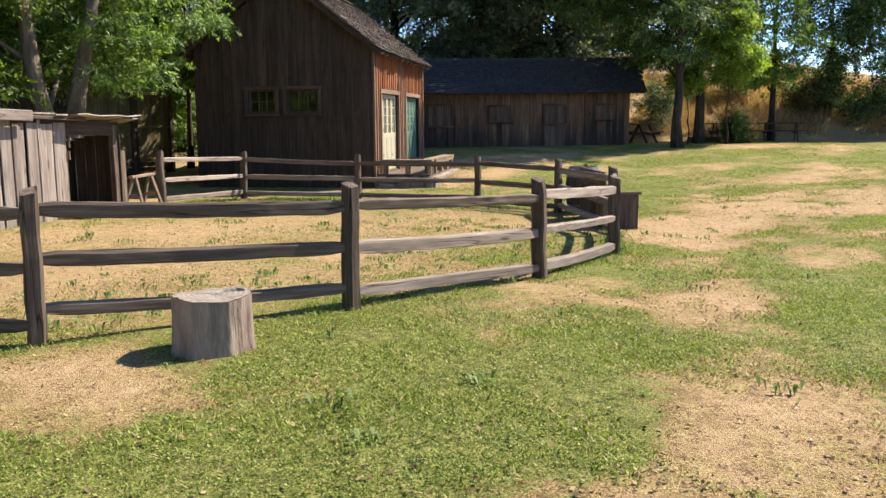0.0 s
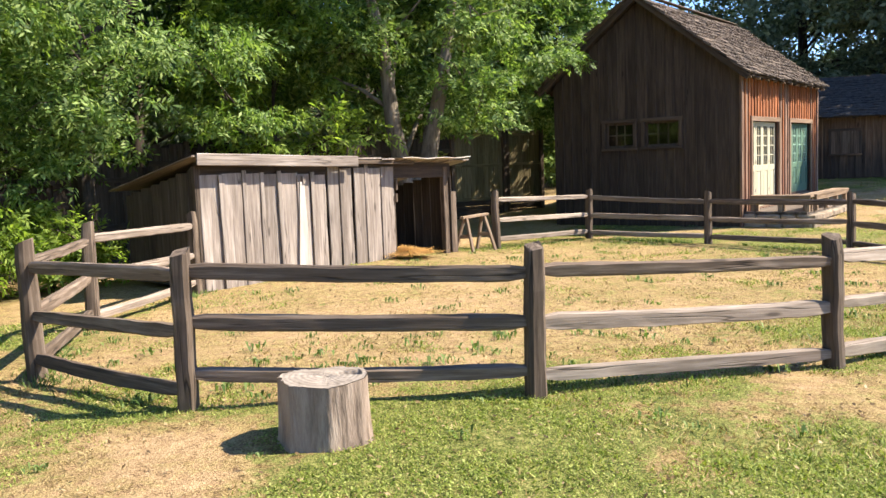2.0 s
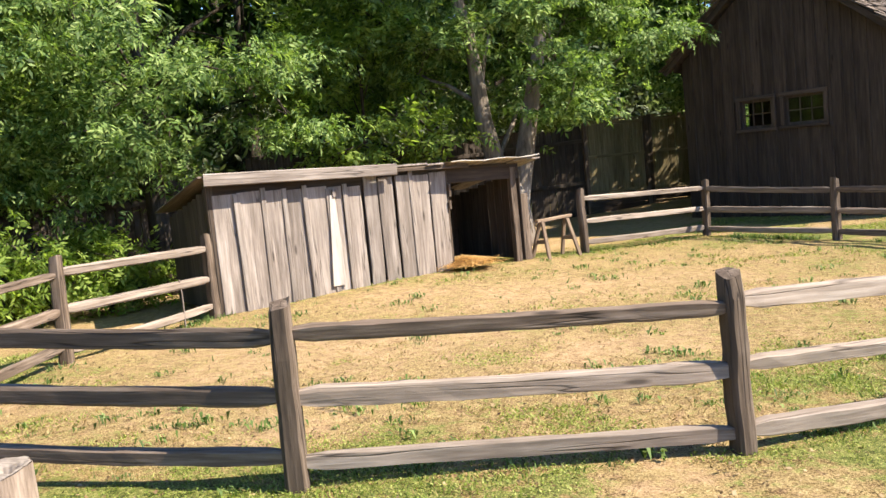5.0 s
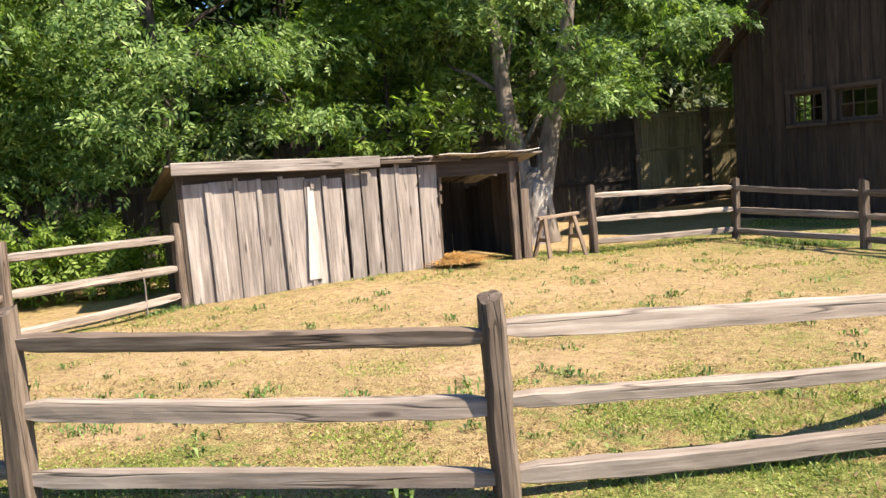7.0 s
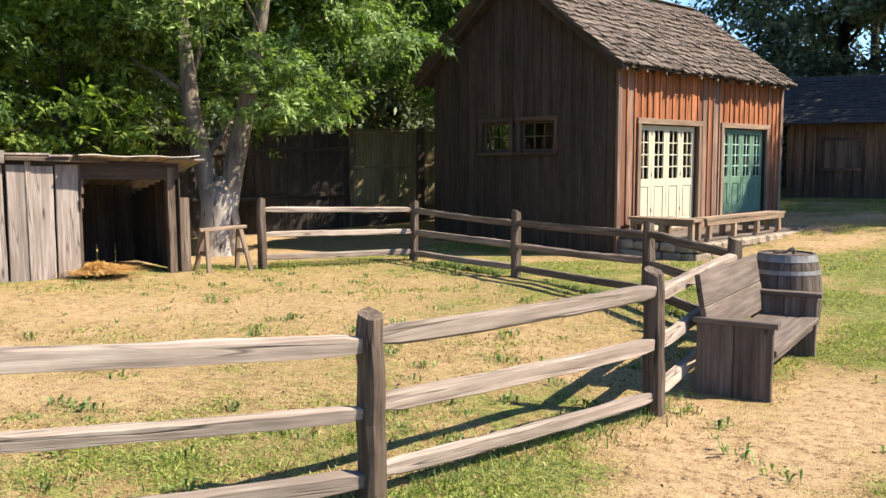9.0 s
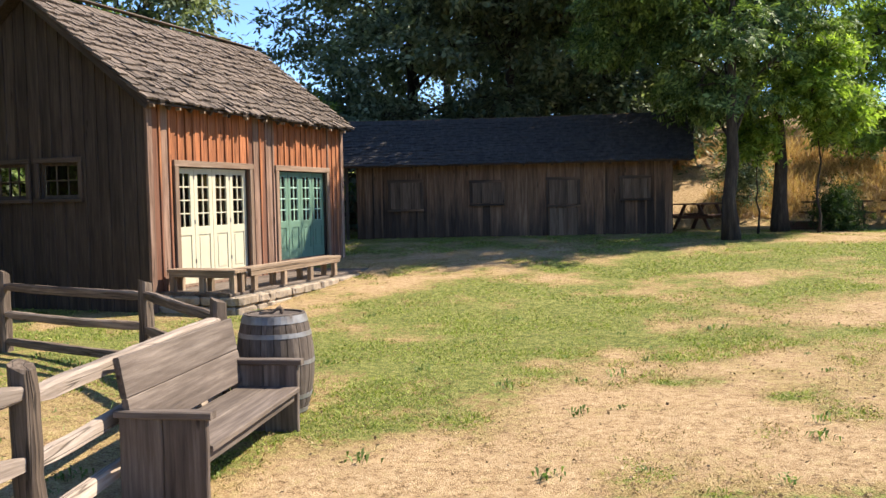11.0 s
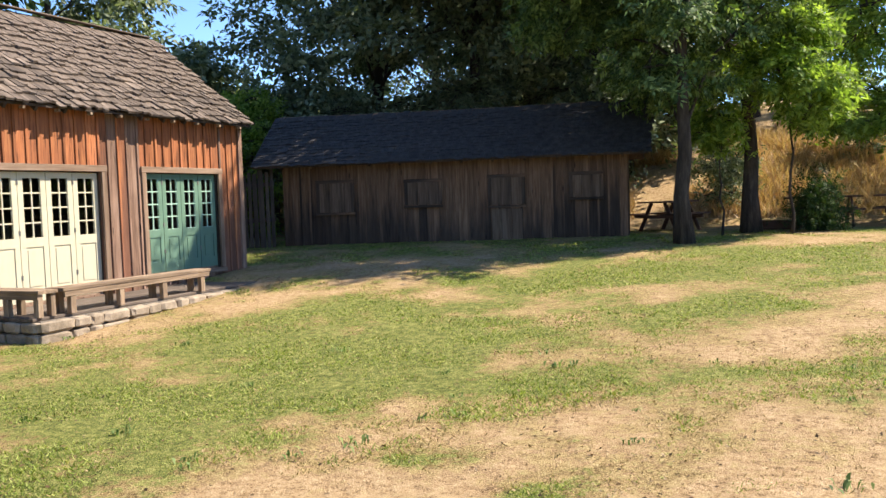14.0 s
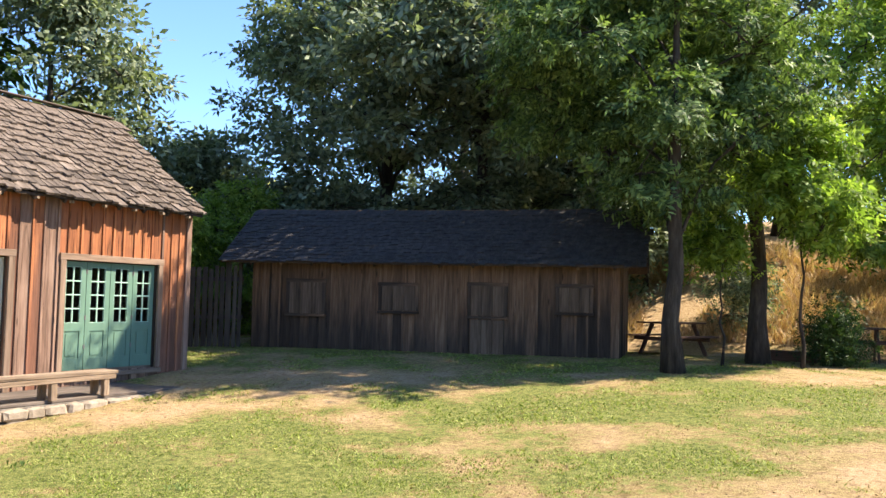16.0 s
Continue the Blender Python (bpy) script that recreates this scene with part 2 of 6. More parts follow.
M_GRASS = leaf("green_grass_blade", (0.1, 0.145, 0.022), (0.22, 0.28, 0.052), (0.46, 0.48, 0.16), 0.42)
M_WEED = leaf("broad_weed_leaf", (0.05, 0.09, 0.022), (0.115, 0.185, 0.05), (0.26, 0.34, 0.12), 0.4)
M_LITTER = leaf("dry_leaf_litter", (0.05, 0.03, 0.015), (0.2, 0.125, 0.06), (0.42, 0.31, 0.18), 0.15)
M_HILLGRASS = leaf("tall_golden_grass", (0.37, 0.23, 0.12), (0.56, 0.37, 0.215), (0.71, 0.51, 0.34), 0.3)
M_STALLSTRAW = leaf("fresh_stall_straw", (0.36, 0.2, 0.07), (0.6, 0.36, 0.13), (0.75, 0.5, 0.22), 0.25)
M_STRAW = leaf("dry_grass_blade", (0.18, 0.12, 0.05), (0.35, 0.25, 0.11), (0.53, 0.41, 0.21), 0.25)

# ground: bare earth, dry thatch and turf by the painted cover of the meadow
m = Nodes("meadow_ground")
v = m.coords((1, 1, 1), shift=False)
att = m.put("Attribute")
att.attribute_name = "cover"
n1, n2, n3, n4 = m.noise(v, 1.7, 6, 0.65), m.noise(v, 11, 5, 0.7), m.noise(v, 70, 4, 0.7), m.noise(v, 4.5, 5, 0.75)
earth = m.ramp(m.maths("ADD", m.maths("MULTIPLY", n2, 0.5), m.maths("MULTIPLY", n3, 0.5)), (0.39, (0.12, 0.072, 0.036)), (0.47, (0.36, 0.238, 0.125)), (0.61, (0.54, 0.395, 0.235)))
thatch = m.ramp(m.maths("ADD", m.maths("MULTIPLY", n2, 0.4), m.maths("MULTIPLY", n3, 0.6)), (0.4, (0.08, 0.052, 0.02)), (0.49, (0.285, 0.2, 0.085)), (0.61, (0.5, 0.38, 0.195)))
turf = m.ramp(m.maths("ADD", m.maths("MULTIPLY", n2, 0.4), m.maths("MULTIPLY", n3, 0.6)), (0.41, (0.03, 0.042, 0.01)), (0.49, (0.125, 0.145, 0.032)), (0.6, (0.33, 0.31, 0.105)))
wob = m.maths("ADD", m.maths("ADD", m.maths("MULTIPLY", m.maths("SUBTRACT", n1, 0.5), 0.5), m.maths("MULTIPLY", m.maths("SUBTRACT", n4, 0.5), 1.3)), m.maths("MULTIPLY", m.maths("SUBTRACT", n2, 0.5), 1.5))
f = m.maths("ADD", att.outputs["Fac"], wob)
col = m.mix(m.ramp(f, (0.16, (0, 0, 0)), (0.36, (1, 1, 1))), earth, thatch)
col = m.mix(m.ramp(f, (0.52, (0, 0, 0)), (0.74, (1, 1, 1))), col, turf)
M_GROUND = m.finish(col, 0.95, m.maths("ADD", m.maths("MULTIPLY", n2, 0.5), n3), 0.8, 0.03, spec=0.15)

# ---- building helpers ----
rng = np.random.default_rng(7)


def smooth(a, b, x):
    t = np.clip((np.asarray(x, float) - a) / (b - a), 0, 1)
    return t * t * (3 - 2 * t)


def ground_z(x, y):
    """Height of the meadow: a low rise at the pen, a dip by the bench, the slope up to the shed, and the hill."""
    x, y = np.asarray(x, float), np.asarray(y, float)
    z = -0.1 + 0.8 * smooth(17, 32, y)
    z = z + 0.2 * np.exp(-((x + 2) ** 2 / 30 + (y - 3) ** 2 / 18))
    z = z - 0.1 * np.exp(-((x - 1) ** 2 + (y - 12.5) ** 2) / 6)
    z = z + 0.2 * np.exp(-((x + 9) ** 2 / 8 + (y - 10) ** 2 / 10))
    z = z + 0.12 * smooth(2, 7, x) * smooth(8, 14, y) * (1 - smooth(20, 28, y))
    hill = np.maximum(0, y - 36.5 - 0.06 * x)
    z = z + 6.5 * (1 - np.exp(-hill / 12.0)) * (0.75 + 0.25 * np.sin(x * 0.13 + 1.0))
    left = np.maximum(0, -x - 20)
    return z + 7.0 * (1 - np.exp(-left / 16.0))


def gz(x, y):
    return float(ground_z(x, y))


def mesh_of(name, verts, faces, material, smooth_faces=False):
    me = bpy.data.meshes.new(name)
    me.from_pydata([tuple(v) for v in verts], [], [tuple(f) for f in faces])
    me.materials.append(material)
    if smooth_faces:
        me.polygons.foreach_set("use_smooth", [True] * len(me.polygons))
    me.update()
    return me


def quads_mesh(name, verts, quads, material):
    """A large mesh from arrays: verts (n, 3), quads (m, 3 or 4)."""
    me = bpy.data.meshes.new(name)
    k = quads.shape[1]
    me.vertices.add(len(verts))
    me.vertices.foreach_set("co", np.asarray(verts, np.float32).ravel())
    me.loops.add(quads.size)
    me.loops.foreach_set("vertex_index", quads.astype(np.int32).ravel())
    me.polygons.add(len(quads))
    me.polygons.foreach_set("loop_start", np.arange(0, quads.size, k, dtype=np.int32))
    me.materials.append(material)
    me.update(calc_edges=True)
    return me


def part(name, me, parent, at=None, label=""):
    """One mesh object under a thing or part; at is its pose in the world."""
    ob = new(name, me)
    ob.matrix_basis = at if at is not None else Matrix()
    if parent is not None:
        ob.parent = parent
        ob.matrix_parent_inverse = parent.matrix_basis.inverted()
    return tagged(ob, label=label)


def thing(name, at, label, category, group="", kind=""):
    ob = new(name)
    ob.empty_display_size = 0.1
    ob.matrix_basis = at
    return tagged(ob, label, category, group, kind)


PLANKS = {}


def plank_mesh(w, t, l, material, variant=0, worn=0.006, segs=3, top=None):
    """A board along z from 0 to l, w across x, t across y, with worn edges; top(x) gives a sloped end."""
    key = (round(w, 3), round(t, 3), round(l, 2), material.name, variant, worn, segs)
    if top is None and key in PLANKS:
        return PLANKS[key]
    r = random.Random(hash((round(w, 3), round(l, 2), variant)) & 0xFFFF)
    c = min(worn, t * 0.3)
    ring = [(-w / 2 + c, -t / 2), (w / 2 - c, -t / 2), (w / 2, -t / 2 + c), (w / 2, t / 2 - c), (w / 2 - c, t / 2), (-w / 2 + c, t / 2), (-w / 2, t / 2 - c), (-w / 2, -t / 2 + c)]
    verts, faces = [], []
    for s in range(segs + 1):
        dx, dy = (r.uniform(-1, 1) * worn * 0.6, r.uniform(-1, 1) * worn * 0.5) if 0 < s < segs else (0, 0)
        for x, y in ring:
            end = top(x) if top is not None else l
            verts.append((x + dx, y + dy, end * s / segs))
    for s in range(segs):
        for k in range(8):
            a, b = s * 8 + k, s * 8 + (k + 1) % 8
            faces.append((a, b, b + 8, a + 8))
    faces += [tuple(range(7, -1, -1)), tuple(range(segs * 8, segs * 8 + 8))]
    me = mesh_of("plank", verts, faces, material)
    if top is None:
        PLANKS[key] = me
    return me


def along(a, b, up=(0, 0, 1), roll=0.0):
    """The pose that lays local z from a to b, with local y turned towards up."""
    a, b = Vector(a), Vector(b)
    z = (b - a).normalized()
    u = Vector(up)
    if abs(z.dot(u)) > 0.98:
        u = Vector((0, 1, 0))
    x = u.cross(z).normalized()
    y = z.cross(x)
    m = Matrix((x, y, z)).transposed().to_4x4()
    m.translation = a
    return m @ Matrix.Rotation(roll, 4, "Z")


def beam(name, a, b, w, t, material, parent, label="", up=(0, 0, 1), variant=0, worn=0.006):
    """A board from a to b: t along up, w across."""
    length = (Vector(b) - Vector(a)).length
    return part(name, plank_mesh(w, t, length, material, variant, worn), parent, along(a, b, up), label)


def tube(path, radii, sides=8, rough=0.0, seed=0, cap=True, flat=1.0):
    """Verts and faces of a tube along a path of points."""
    r = random.Random(seed)
    pts = [Vector(p) for p in path]
    verts, faces = [], []
    x = None
    lobes = [r.uniform(-1, 1) for _ in range(sides)]
    for i, p in enumerate(pts):
        d = (pts[min(i + 1, len(pts) - 1)] - pts[max(i - 1, 0)]).normalized()
        if x is None:
            x = d.orthogonal().normalized()
        x = (x - d * x.dot(d)).normalized()
        y = d.cross(x)
        for k in range(sides):
            a = 2 * math.pi * k / sides
            rad = radii[i] * (1 + rough * (0.7 * lobes[k] + 0.5 * r.uniform(-1, 1)))
            verts.append(p + (x * math.cos(a) + y * math.sin(a) * flat) * rad)
    for i in range(len(pts) - 1):
        for k in range(sides):
            a, b = i * sides + k, i * sides + (k + 1) % sides
            faces.append((a, b, b + sides, a + sides))
    if cap:
        faces += [tuple(range(sides - 1, -1, -1)), tuple(range((len(pts) - 1) * sides, len(pts) * sides))]
    return verts, faces


def joined(pieces):
    verts, faces = [], []
    for v, f in pieces:
        n = len(verts)
        verts += list(v)
        faces += [tuple(k + n for k in g) for g in f]
    return verts, faces


def box_piece(x0, x1, y0, y1, z0, z1):
    v = [(x, y, z) for z in (z0, z1) for y in (y0, y1) for x in (x0, x1)]
    return v, [(0, 2, 3, 1), (4, 5, 7, 6), (0, 1, 5, 4), (1, 3, 7, 5), (3, 2, 6, 7), (2, 0, 4, 6)]

# ---- ground ----


def seg_dist(x, y, a, b):
    ax, ay, bx, by = *a, *b
    t = np.clip(((x - ax) * (bx - ax) + (y - ay) * (by - ay)) / ((bx - ax) ** 2 + (by - ay) ** 2), 0, 1)
    return np.hypot(x - ax - t * (bx - ax), y - ay - t * (by - ay))


WAVES = [(0.25 * 14 ** rng.uniform(0, 1), rng.uniform(0, 6.28), rng.uniform(0, 6.28)) for _ in range(34)]


def patchy(x, y):
    """Smooth uneven field of about -1 to 1."""
    s = 0
    for k, a, p in WAVES:
        s = s + np.sin(k * (x * math.cos(a) + y * math.sin(a)) * 2.2 + p) / (1.0 + 0.6 * k)
    return s / 4.0


PEN = [(-8.6, 6.7), (-7.56, 4.46), (-5.55, 2.68), (-3.46, 2.65), (-1.56, 4.09), (-0.08, 6.1), (0.77, 8.44), (0.85, 11.05), (-0.15, 14.2), (-1.85, 15.2), (-4.55, 15.8), (-7.4, 16.3), (-7.97, 13.46), (-8.2, 10.0)]


def in_pen(x, y):
    inside = np.zeros(np.shape(x), bool)
    for (ax, ay), (bx, by) in zip(PEN, PEN[1:] + PEN[:1]):
        cross = (ay > y) != (by > y)
        inside ^= cross & (x < (bx - ax) * (y - ay) / (by - ay + 1e-9) + ax)
    return inside


COVER_SPOTS = [  # x, y, half sizes, greener (+) or barer (-)
    (2.5, 6.6, 0.55, 1.0, 0.4), (1.75, 2.9, 0.4, 0.4, 0.35), (2.1, 4.5, 0.45, 0.5, 0.2), (1.2, 4.4, 0.35, 1.0, -0.3), (0.75, 1.6, 0.4, 0.9, -0.25), (1.15, 1.8, 0.5, 0.6, -0.2),
    (-2.9, 1.9, 1.0, 0.6, -0.35), (-0.1, 2.2, 0.9, 0.9, 0.15), (1.7, 12.3, 0.6, 1.2, -0.4), (2.6, 12.5, 0.9, 0.8, -0.2), (2.0, 16.3, 1.5, 0.9, 0.25), (3.4, 18.8, 1.8, 0.7, 0.3),
    (2.7, 16.8, 0.6, 0.3, -0.3), (5.6, 17.4, 1.8, 1.0, -0.35), (5.5, 20.0, 1.4, 0.4, -0.25), (1.9, 22.0, 1.0, 0.3, -0.25), (1.1, 19.2, 0.7, 0.25, -0.35), (4.1, 15.6, 1.4, 0.5, -0.3),
    (4.75, 15.7, 0.3, 0.25, 0.5), (3.3, 24.8, 1.8, 1.2, 0.3), (6.3, 23.4, 1.8, 0.8, -0.25), (-0.2, 20.5, 1.0, 1.2, 0.2), (-0.5, 23.3, 1.8, 0.4, -0.2), (5.7, 28.0, 2.0, 1.2, 0.2)]


def cover(x, y):
    """0 bare earth, about 0.4 dry thatch, 0.8 and up green turf."""
    x, y = np.asarray(x, float), np.asarray(y, float)
    p = patchy(x, y)
    far = smooth(12, 19, y)
    c = 0.61 + 0.03 * far + (0.32 - 0.1 * far) * p + 0.24 * patchy(x * 2.9 + 3, y * 2.9)
    c = c + 0.30 * np.exp(-(((x + 0.3) / 1.9) ** 2 + ((y - 2.3) / 2.6) ** 2))            # green lawn before the pen
    c = c + 0.2 * np.exp(-(((x - 0.2) / 1.0) ** 2 + ((y - 5.2) / 2.0) ** 2))
    c = c + 0.24 * np.exp(-(((x + 0.5) / 4.0) ** 2 + ((y - 18.5) / 2.4) ** 2))
    c = c + 0.22 * np.exp(-(((x - 3.5) / 3.5) ** 2 + ((y - 26.5) / 2.6) ** 2))
    trail = np.minimum(seg_dist(x, y, (1.0, -3.0), (1.5, 3.5)), np.minimum(seg_dist(x, y, (1.5, 3.5), (2.0, 8.5)), seg_dist(x, y, (2.0, 8.5), (2.2, 13.5))))
    c = c - (0.40 + 0.2 * p) * np.exp(-(trail / 0.6) ** 2)
    c = c - 0.16 * np.exp(-(((x - 2.6) / 1.3) ** 2 + ((y - 12.4) / 1.6) ** 2))
    c = c - 0.17 * np.exp(-(((x - 5.0) / 2.6) ** 2 + ((y - 15.0) / 1.9) ** 2)) * 0.4
    c = c - 0.32 * np.exp(-(((x + 4.4) / 2.1) ** 2 + ((y - 1.5) / 1.2) ** 2))
    c = c - 0.3 * np.exp(-(((x - 6.6) / 2.0) ** 2 + ((y - 13.6) / 2.3) ** 2)) - 0.14 * np.exp(-(((x - 6.8) / 2.2) ** 2 + ((y - 19.5) / 2.6) ** 2))
    strip = seg_dist(x, y, (-2.7, 18.6), (-2.6, 25.5))
    c = c - 0.36 * np.exp(-(strip / 0.9) ** 2) - 0.25 * np.exp(-(seg_dist(x, y, (-3.0, 26.2), (2.5, 28.6)) / 0.9) ** 2)
    for bx, by, rx, ry, k in COVER_SPOTS:
        c = c + k * np.exp(-(((x - bx) / rx) ** 2 + ((y - by) / ry) ** 2))
    pen = in_pen(x, y)
    near_rail = np.exp(-(seg_dist(x, y, (-3.2, 3.4), (0.2, 7.4)) / 0.9) ** 2) + np.exp(-(seg_dist(x, y, (0.2, 7.4), (0.3, 11.0)) / 0.8) ** 2)
    inner = 0.4 + 0.16 * p + 0.25 * near_rail * (0.8 + 0.6 * patchy(x * 1.7 + 2, y * 1.7)) - 0.1 * np.exp(-(((x + 6.2) / 1.9) ** 2 + ((y - 9.5) / 3.0) ** 2)) + 0.12 * smooth(12.5, 15, y)
    c = np.where(pen, inner, c)
    c = np.where(y > 34.5, 0.18 + 0.1 * p, c)
    c = np.where((y > 36.5) & (y < 200), 0.2 + 0.12 * p, c)
    return np.clip(np.where(x < -9.2, np.where(x < -17, 0.9, 0.25 + 0.15 * p), c), 0.02, 1.0)


def axis_steps(lo, hi, fine, far):
    core = np.arange(lo, hi + 1e-6, fine)
    out = fine * 1.25 ** np.arange(1, 60)
    up = hi + np.cumsum(out)
    dn = lo - np.cumsum(out)
    return np.concatenate([dn[dn > -far][::-1], core, up[up < far]])


gx, gy = axis_steps(-12, 10, 0.16, 900), axis_steps(-5, 36, 0.16, 900)
GX, GY = np.meshgrid(gx, gy)
bump_mask = np.exp(-((GX + 1) / 16) ** 2 - ((GY - 12) / 22) ** 2)
GZ = ground_z(GX, GY) + 0.012 * patchy(GX * 3.1, GY * 3.1) * bump_mask
gverts = np.stack([GX, GY, GZ], -1).reshape(-1, 3)
nx, ny = len(gx), len(gy)
ii = (np.arange(ny - 1)[:, None] * nx + np.arange(nx - 1)[None]).ravel()
gme = quads_mesh("ground", gverts, np.stack([ii, ii + 1, ii + 1 + nx, ii + nx], -1), M_GROUND)
gme.attributes.new("cover", "FLOAT", "POINT").data.foreach_set("value", cover(gverts[:, 0], gverts[:, 1]).astype(np.float32))
gme.polygons.foreach_set("use_smooth", [True] * len(gme.polygons))
tagged(new("ground", gme), "sunny meadow of patchy green turf, straw and bare earth", "ground", kind="structure")

# ---- walls of boards ----


def clad(parent, base, width, z0, ztop, holes, pick, board=0.28, batten=0.045, seed=1, thick=0.022, off=0.0, name="board", batten_mat=None):
    """Vertical boards with battens on the local plane y = 0 facing -y. ztop(u) is the top; holes are (u0, u1, z0, z1)."""
    r = random.Random(seed)
    u = 0.0
    cols = []
    while u < width - 0.02:
        w = min(board * r.uniform(0.86, 1.14), width - u)
        if width - u - w < 0.08:
            w = width - u
        cols.append((u, u + w))
        u += w
    strips = [(name, a + 0.003, b - 0.003, thick, 0.0) for a, b in cols]
    strips += [("batten", max(0, b - batten / 2), b + batten / 2, 0.026, thick) for a, b in cols[:-1]] if batten else []
    for nm, a, b, t, proud in strips:
        mid = (a + b) / 2
        cuts = sorted((h[2], h[3]) for h in holes if h[0] < b - 0.012 and h[1] > a + 0.012)
        lo, runs = z0 + r.uniform(-0.01, 0.015), []
        for c0, c1 in cuts:
            if c0 > lo + 0.02:
                runs.append((lo, c0, False))
            lo = max(lo, c1)
        runs.append((lo, ztop(mid), True))
        for q0, q1, at_top in runs:
            if q1 - q0 < 0.03:
                continue
            top = None
            slope = ztop(b) - ztop(a)
            if at_top and abs(slope) > 0.005:
                top = lambda x, q0=q0, mid=mid: min(ztop(mid + x) - q0, ztop(mid) - q0 + 0.4)
            for s0, s1, mat in (pick(q0, q1) if nm != "batten" or batten_mat is None else [(q0, q1, batten_mat)]):
                use = top if (top is not None and s1 == q1) else None
                if use is not None and s0 != q0:
                    use = lambda x, s0=s0, mid=mid: ztop(mid + x) - s0
                me = plank_mesh(b - a, t, s1 - s0, mat, r.randrange(5), 0.004, 2, use)
                part(nm, me, parent, base @ pose(mid, -proud - t / 2 + r.uniform(-0.002, 0.002) - off, s0))


def wall_core(name, parent, base, width, z0, ztop, holes, thick, material, label=""):
    """The solid wall behind the boards, with its openings."""
    breaks = sorted({0.0, width, *[h[0] for h in holes], *[h[1] for h in holes]} | ({width / 2} if abs(ztop(width / 2) - ztop(0)) > 0.01 else set()))
    pieces = []
    for a, b in zip(breaks, breaks[1:]):
        mid, lo = (a + b) / 2, z0
        runs = []
        for h in sorted(holes, key=lambda h: h[2]):
            if h[0] < mid < h[1]:
                runs.append((lo, h[2], False))
                lo = h[3]
        runs.append((lo, None, True))
        for q0, q1, top in runs:
            if not top and q1 - q0 < 0.01:
                continue
            za, zb = (ztop(a), ztop(b)) if top else (q1, q1)
            v = [(a, 0.004, q0), (b, 0.004, q0), (b, thick, q0), (a, thick, q0), (a, 0.004, za), (b, 0.004, zb), (b, thick, zb), (a, thick, za)]
            pieces.append((v, [(0, 3, 2, 1), (4, 5, 6, 7), (0, 1, 5, 4), (1, 2, 6, 5), (2, 3, 7, 6), (3, 0, 4, 7)]))
    ob = part(name, mesh_of(name, *pieces[0], material), parent, base, label)
    for v, f in pieces[1:]:
        part("wall_panel", mesh_of("wall_panel", v, f, material), ob, base)
    return ob


def shakes(parent, base, width, run, rise, material, exposure=0.2, wide=0.16, as_parts=0, seed=3, sag=0.0, name="shake", thick=0.026, tilt=5.5):
    """Shingles on the local slope that climbs from (0..width, 0, 0) to y = run, z = rise. The lowest courses are single pieces."""
    r = random.Random(seed)
    length = math.hypot(run, rise)
    ang = math.atan2(rise, run)
    rest, made, s, l_max = [], 0, -0.06, exposure * 2.1
    variants = []
    for k in range(10):
        w, l = wide * r.uniform(0.55, 1.35), exposure * r.uniform(1.9, 2.3)
        t = r.uniform(0.6, 1.3) * thick
        skew = r.uniform(-0.022, 0.022)
        v = [(-w / 2, -0.0, 0), (w / 2, skew, 0), (w / 2, skew, t), (-w / 2, 0, t), (-w / 2, l, 0.0), (w / 2, l, 0.0), (w / 2, l, 0.006), (-w / 2, l, 0.006)]
        v = [(x, z, y) for x, y, z in v]       # grain along local z
        f = [(0, 1, 2, 3), (4, 7, 6, 5), (0, 4, 5, 1), (1, 5, 6, 2), (2, 6, 7, 3), (3, 7, 4, 0)]
        variants.append((w, v, f, mesh_of("shake", v, f, material)))
    row = 0
    while s < length - exposure * 1.6:
        u = -0.05
        while u < width + 0.03:
            w, v, f, me = variants[r.randrange(10)]
            lift = l_max * math.sin(radians(tilt)) * 0.8 + r.uniform(0, 0.01) + (0.015 if r.random() < 0.08 else 0)
            d = s + r.uniform(-0.5, 0.5) * exposure * 0.5
            dip = -sag * math.sin(math.pi * min(1, max(0, u / width))) * (d / length)
            m = pose(u + w / 2, 0, dip) @ pose(0, d * math.cos(ang), d * math.sin(ang), math.degrees(ang), 0, 0) @ pose(0, 0, lift, -tilt, 0, r.uniform(-1.5, 1.5)) @ Matrix(((1, 0, 0, 0), (0, 0, 1, 0), (0, 1, 0, 0), (0, 0, 0, 1)))
            if made < as_parts:
                # a mirrored basis is avoided by turning the piece instead
                mm = pose(u + w / 2, 0, dip) @ pose(0, d * math.cos(ang), d * math.sin(ang), math.degrees(ang), 0, 0) @ pose(0, 0, lift, -tilt, 0, r.uniform(-1.5, 1.5)) @ pose(0, 0, 0, -90, 0, 0) @ pose(0, 0, 0, 0, 0, 180)
                part(name, me, parent, base @ mm)
                made += 1
            else:
                rest.append(([m @ Vector(p) for p in v], [tuple(reversed(g)) for g in f]))
            u += w + r.uniform(0.002, 0.012)
        s += exposure
        row += 1
    if rest:
        tagged(part("shingles", mesh_of("shingles", *joined(rest), material), parent, base), kind="stuff")


